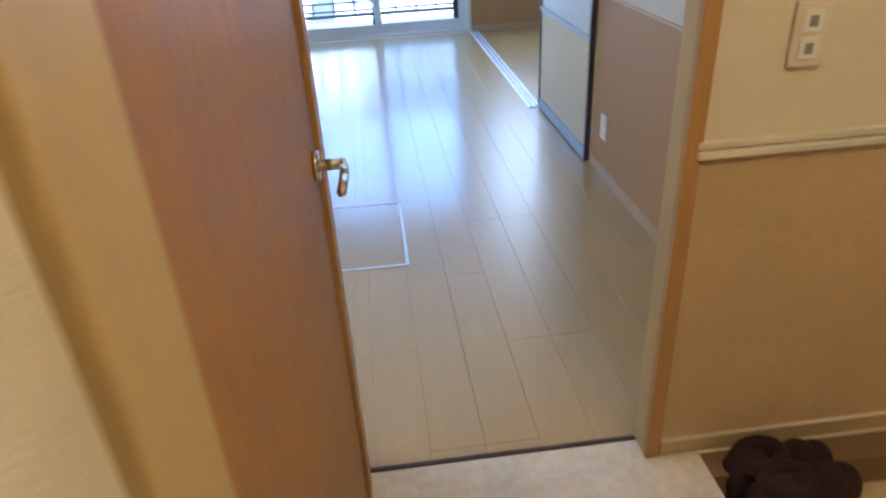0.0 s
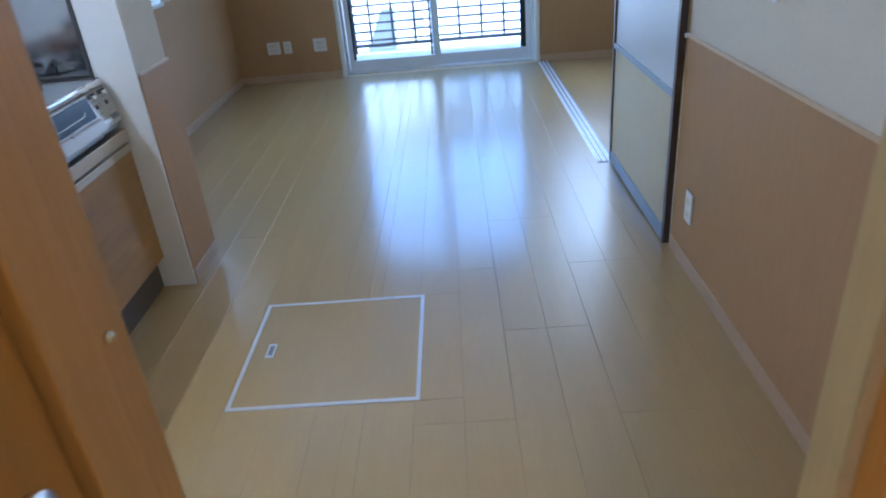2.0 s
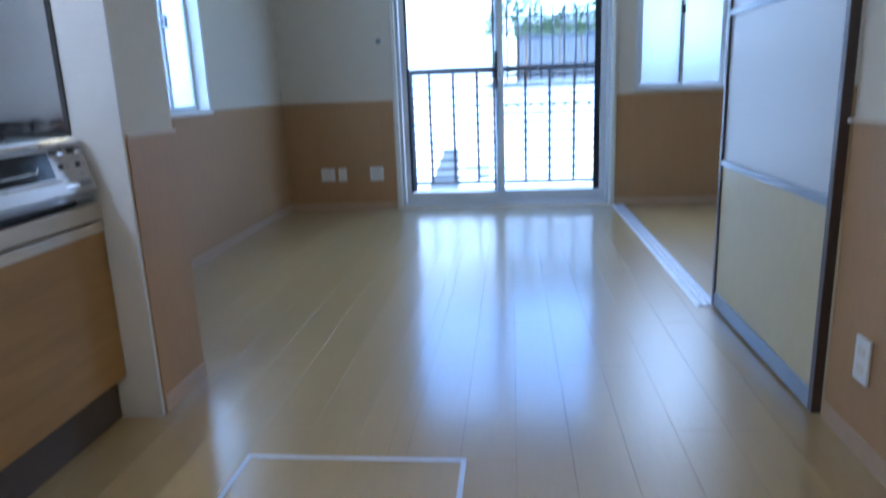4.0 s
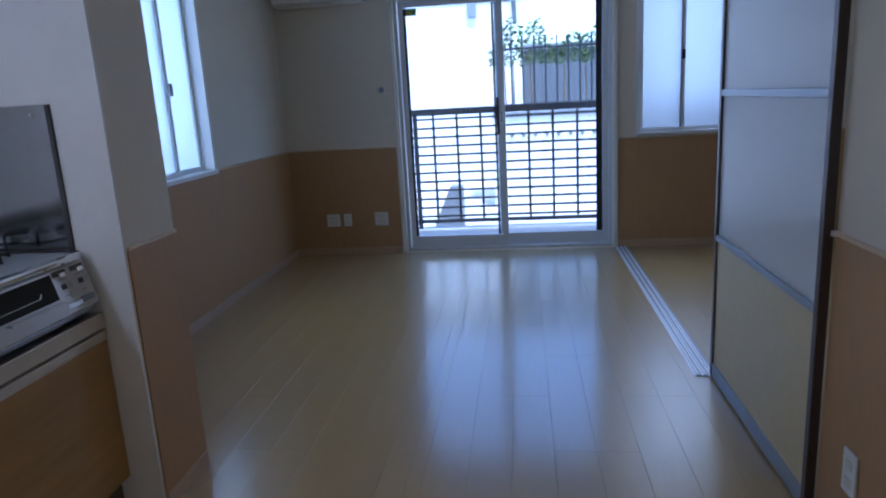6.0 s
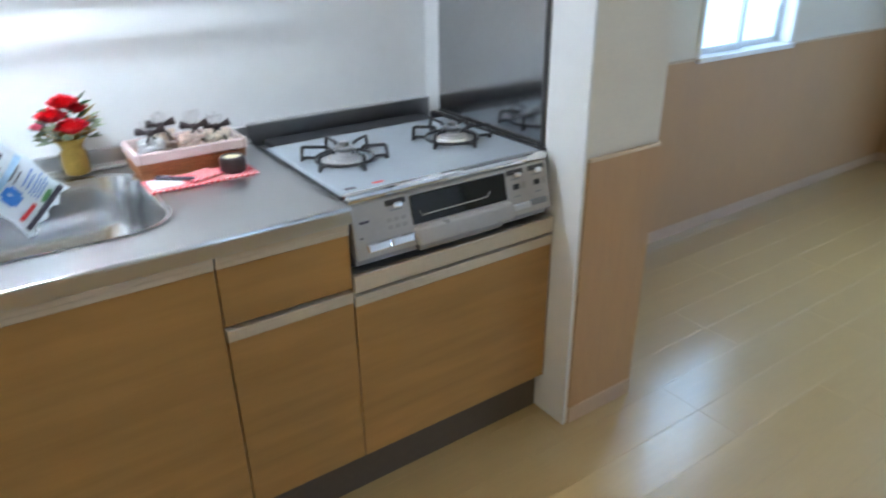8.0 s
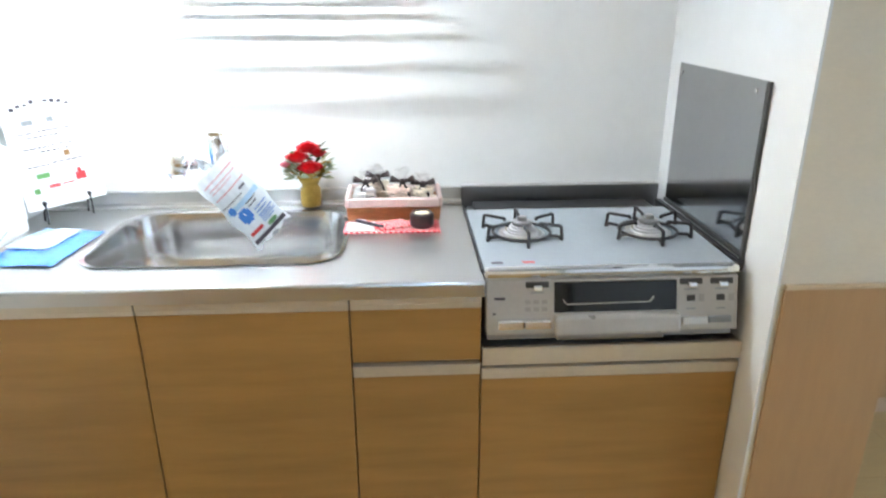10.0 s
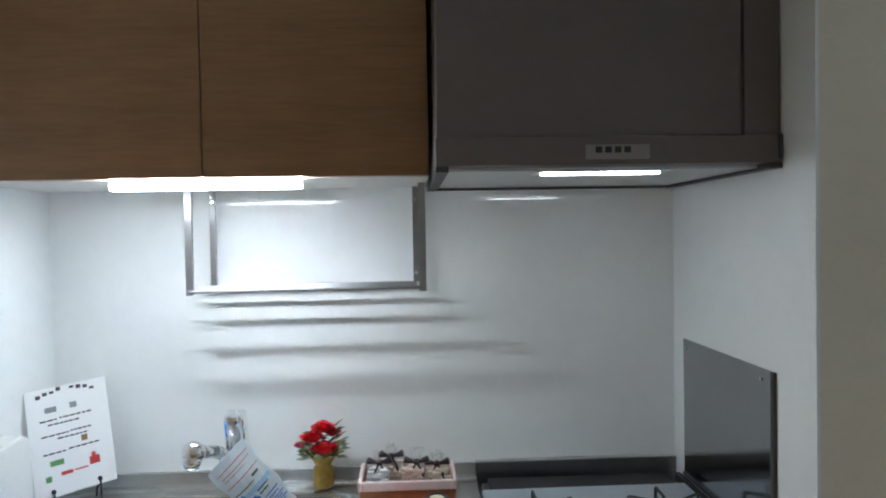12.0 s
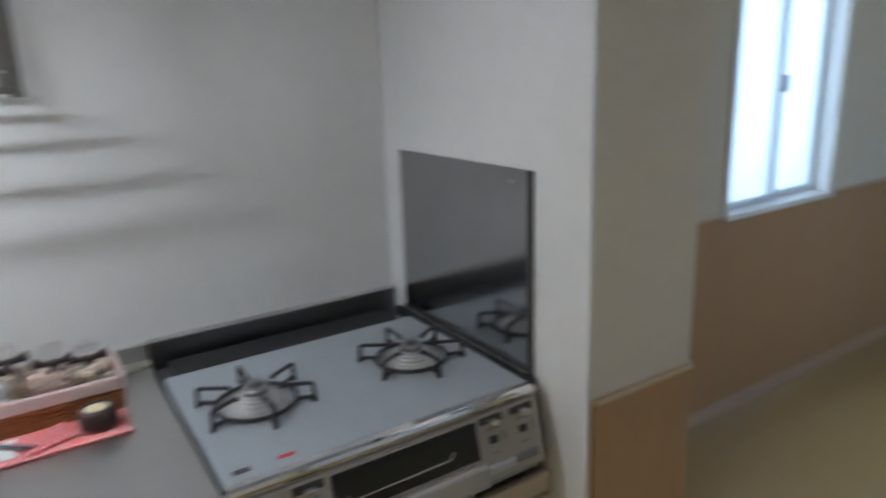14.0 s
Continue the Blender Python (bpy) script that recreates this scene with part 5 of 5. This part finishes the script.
def flat_bag(name, x0, x1, y0, y1, z, material, seed, label, rot):
    t = thing(name, ((x0 + x1) / 2, (y0 + y1) / 2, z), label, "bag")
    rnd = random.Random(seed)
    b = bmesh.new()
    N = 10
    top = [[b.verts.new((x0 + (x1 - x0) * i / N, y0 + (y1 - y0) * j / N, z + 0.002 + 0.006 * math.sin(math.pi * i / N) * math.sin(math.pi * j / N) + rnd.random() * 0.0045)) for j in range(N + 1)] for i in range(N + 1)]
    for i in range(N):
        for j in range(N):
            b.faces.new((top[i][j], top[i + 1][j], top[i + 1][j + 1], top[i][j + 1]))
    bot = [b.verts.new((x, y, z)) for x, y in ((x0, y0), (x1, y0), (x1, y1), (x0, y1))]
    b.faces.new(bot)
    part("sleeve", b, material, t, smooth=True)
    t.rotation_euler = (0, 0, rot)
    return t


flat_bag("blue_packet", -1.39, -1.12, 1.435, 1.62, CT, M_BLUEBAG, 1, "shiny blue plastic packet lying on the worktop", radians(-4))
flat_bag("pale_packet", -1.375, -1.22, 1.455, 1.565, CT + 0.0105, M_SKYBAG, 2, "pale blue plastic packet on the blue one", radians(-10))

# ---- outside ----
structure("ground", bx(-60, NY + 0.17, -0.42, 60, 140, -0.30), M_CONCRETE, "pale concrete ground outside", "ground")
structure("terrace", bx(-3.2, NY + 0.171, -0.30, 4.2, 8.32, -0.04), M_CONCRETE, "pale concrete terrace slab", "terrace")


def railing():
    y = 8.2
    t = thing("terrace_railing", (0.1, y, -0.04), "dark metal terrace railing of horizontal slats", "railing")
    part("top_rail", bx(-2.6, y - 0.03, 1.10, 3.4, y + 0.03, 1.165, 0.004), M_DARKSASH, t)
    part("bottom_rail", bx(-2.6, y - 0.02, 0.02, 3.4, y + 0.02, 0.055, 0.003), M_DARKSASH, t)
    for k in range(12):
        z = 0.09 + k * 0.0885
        part("slat", bx(-2.6, y - 0.016, z - 0.010, 3.4, y + 0.010, z + 0.010), M_DARKSASH, t)
    for k in range(25):
        x = -2.46 + k * 0.235
        part("bar", bx(x - 0.012, y + 0.0105, 0.055, x + 0.012, y + 0.024, 1.10), M_DARKSASH, t)
    for x in (-2.6, -0.78, 1.02, 3.36):
        part("post", bx(x, y - 0.02, -0.04, x + 0.04, y + 0.02, 1.10, 0.003), M_DARKSASH, t)


railing()


def garden_wall():
    t = thing("garden_wall", (1.2, 11.1, -0.30), "white rendered low wall with a row of dark knobs", "wall")
    part("wall", bx(-0.10, 11.0, -0.30, 6.0, 11.2, 0.95), M_OUTWALL, t)
    part("coping", bx(-0.10, 10.97, 0.95, 6.0, 11.23, 1.02, 0.006), M_GREYSTONE, t, "grey coping")
    for k in range(16):
        part("knob", ball(bmesh.new(), (0.0 + k * 0.16, 10.985, 0.70), 0.028), M_GREYSTONE, t, smooth=True)


garden_wall()


def garden_fence():
    t = thing("garden_fence", (1.2, 11.1, 1.02), "dark upright-bar fence on the low wall", "fence")
    for k in range(36):
        x = 0.02 + k * 0.155
        part("bar", bx(x - 0.011, 11.09, 1.02, x + 0.011, 11.11, 2.02), M_DARKSASH, t)
    part("rail", bx(-0.05, 11.085, 1.10, 5.6, 11.115, 1.13), M_DARKSASH, t)
    part("rail", bx(-0.05, 11.085, 1.85, 5.6, 11.115, 1.88), M_DARKSASH, t)


garden_fence()


def hedge():
    rnd = random.Random(7)
    t = thing("hedge", (2.4, 11.6, -0.30), "leafy green hedge behind the fence", "hedge")
    tr = bmesh.new()
    for k in range(14):
        x = 0.1 + k * 0.4
        rod(tr, (x, 11.6, -0.30), (x + rnd.uniform(-0.1, 0.1), 11.6, 1.9), 0.02, 6, 0.006)
    part("stems", tr, M_INKBROWN, t)
    vs, fs = [], []
    for i in range(5200):
        x = rnd.uniform(-0.1, 5.6)
        top = 2.05 + 0.16 * math.sin(x * 5.1) + 0.10 * math.sin(x * 13.7)
        z = 1.68 + (top + 0.06 - 1.68) * rnd.random() ** 1.2
        y = 11.55 + rnd.uniform(-0.28, 0.3)
        a, e = rnd.uniform(0, 6.28), rnd.uniform(-0.7, 0.9)
        L = rnd.uniform(0.05, 0.10)
        d = Vector((math.cos(a) * math.cos(e), math.sin(a) * math.cos(e), math.sin(e)))
        s = d.cross(Vector((0.1, 0.2, 1))).normalized() * L * 0.35
        o = Vector((x, y, z))
        k = len(vs)
        vs += [o, o + d * L * 0.5 + s, o + d * L, o + d * L * 0.5 - s]
        fs.append((k, k + 1, k + 2, k + 3))
    me = bpy.data.meshes.new("leaves")
    me.from_pydata([tuple(v) for v in vs], [], fs)
    me.materials.append(M_HEDGE)
    ob = new("leaves", me)
    ob.parent = t
    ob.location = -Vector((2.4, 11.6, -0.30))
    tagged(ob, "small green leaves", kind="stuff")


hedge()


def garden_shed():
    t = thing("garden_shed", (5.0, 15.0, -0.30), "low grey shed beyond the garden fence", "shed")
    # wall colour is darkened to stand in for shade
    part("wall", bx(0.35, 15.0, -0.30, 9.0, 18.0, 2.05), M_SHADEWALL, t)
    part("roof", bx(0.3, 14.9, 2.05, 9.1, 18.1, 2.17, 0.01), M_GREYSTONE, t)


garden_shed()


def boundary_stone():
    t = thing("stone_wedge", (-0.56, 9.0, -0.30), "grey wedge-shaped stone block on the ground outside", "stone")
    b = bmesh.new()
    vs = [b.verts.new((x, y, z)) for y in (8.9, 9.1) for x, z in ((-0.78, -0.30), (-0.38, -0.30), (-0.38, 0.30), (-0.52, 0.30))]
    b.faces.new(vs[:4][::-1])
    b.faces.new(vs[4:])
    for i in range(4):
        b.faces.new((vs[i], vs[(i + 1) % 4], vs[4 + (i + 1) % 4], vs[4 + i]))
    bmesh.ops.bevel(b, geom=list(b.edges), offset=0.01, segments=1, affect="EDGES")
    part("block", b, M_GREYSTONE, t)


boundary_stone()


def white_house():
    t = thing("white_house", (-4.2, 16.0, -0.30), "low white rendered neighbouring house with a flat roof", "house")
    part("wall", bx(-9.0, 14.0, -0.30, 0.15, 20.0, 3.05), M_OUTWALL, t)
    part("roof", bx(-9.2, 13.9, 3.05, 0.25, 20.2, 3.17, 0.02), M_GREYSTONE, t)
    part("wall_lamp", bx(-0.60, 13.92, 2.62, -0.45, 14.0, 2.90, 0.02), M_GREYSTONE, t, "dark wall lamp")


white_house()

# ---- floor boards ----
PLANK_W, PLANK_L = 0.1515, 0.909
plank_meshes = {}


def plank(w, l):
    key = (round(w, 3), round(l, 3))
    if key not in plank_meshes:
        b = bmesh.new()
        g, c = 0.00025, 0.0005
        lo = [b.verts.new(p) for p in ((g, g, -0.006), (w - g, g, -0.006), (w - g, l - g, -0.006), (g, l - g, -0.006))]
        md = [b.verts.new(p) for p in ((g, g, -c), (w - g, g, -c), (w - g, l - g, -c), (g, l - g, -c))]
        hi = [b.verts.new(p) for p in ((g + c, g + c, 0), (w - g - c, g + c, 0), (w - g - c, l - g - c, 0), (g + c, l - g - c, 0))]
        for a_, b_ in ((lo, md), (md, hi)):
            for i in range(4):
                b.faces.new((a_[i], a_[(i + 1) % 4], b_[(i + 1) % 4], b_[i]))
        b.faces.new(hi)
        plank_meshes[key] = mesh_of("plank", b, M_PLANK)
    return plank_meshes[key]


floor = structure("floor", bx(WX, KY + 0.008, -0.0065, EX, NY, -0.006), M_SUBFLOOR, "glossy light maple plank floor", "floor")
side = structure("floor_side_room", bx(EX, SY, -0.0065, 3.9, NY, -0.006), M_SUBFLOOR, "glossy light maple plank floor of the side room", "floor")


def board(parent, x0, x1, y0, y1):
    """A board, cut round the floor hatch."""
    hx0, hx1, hy0, hy1 = -0.522, 0.092, 2.462, 3.08
    if x1 > hx0 + 0.001 and x0 < hx1 - 0.001 and y1 > hy0 and y0 < hy1:
        if y0 < hy0 - 0.004:
            board(parent, x0, x1, y0, hy0)
        if y1 > hy1 + 0.004:
            board(parent, x0, x1, hy1, y1)
        a, b = max(y0, hy0), min(y1, hy1)
        if x0 < hx0 - 0.004:
            board(parent, x0, hx0, a, b)
        if x1 > hx1 + 0.004:
            board(parent, hx1, x1, a, b)
        return
    ob = new("plank", plank(x1 - x0, y1 - y0))
    ob.location = (x0, y0, 0)
    ob.parent = parent


def lay(parent, xa, xb, ya, yb):
    k = math.floor((xa - 0.075) / PLANK_W)
    x = 0.075 + k * PLANK_W
    while x < xb:
        x0, x1 = max(x, xa), min(x + PLANK_W, xb)
        off = (k // 2 % 2) * PLANK_L / 2
        y = 3.26 - 6 * PLANK_L + off
        while y < yb:
            y0, y1 = max(y, ya), min(y + PLANK_L, yb)
            if x1 - x0 > 0.01 and y1 - y0 > 0.01:
                board(parent, x0, x1, y0, y1)
            y += PLANK_L
        x += PLANK_W
        k += 1


lay(floor, WX, HX - 0.03, 1.353, NY)
lay(floor, HX - 0.03, EX, 1.408, NY)
lay(side, EX, 3.9, SY, NY)
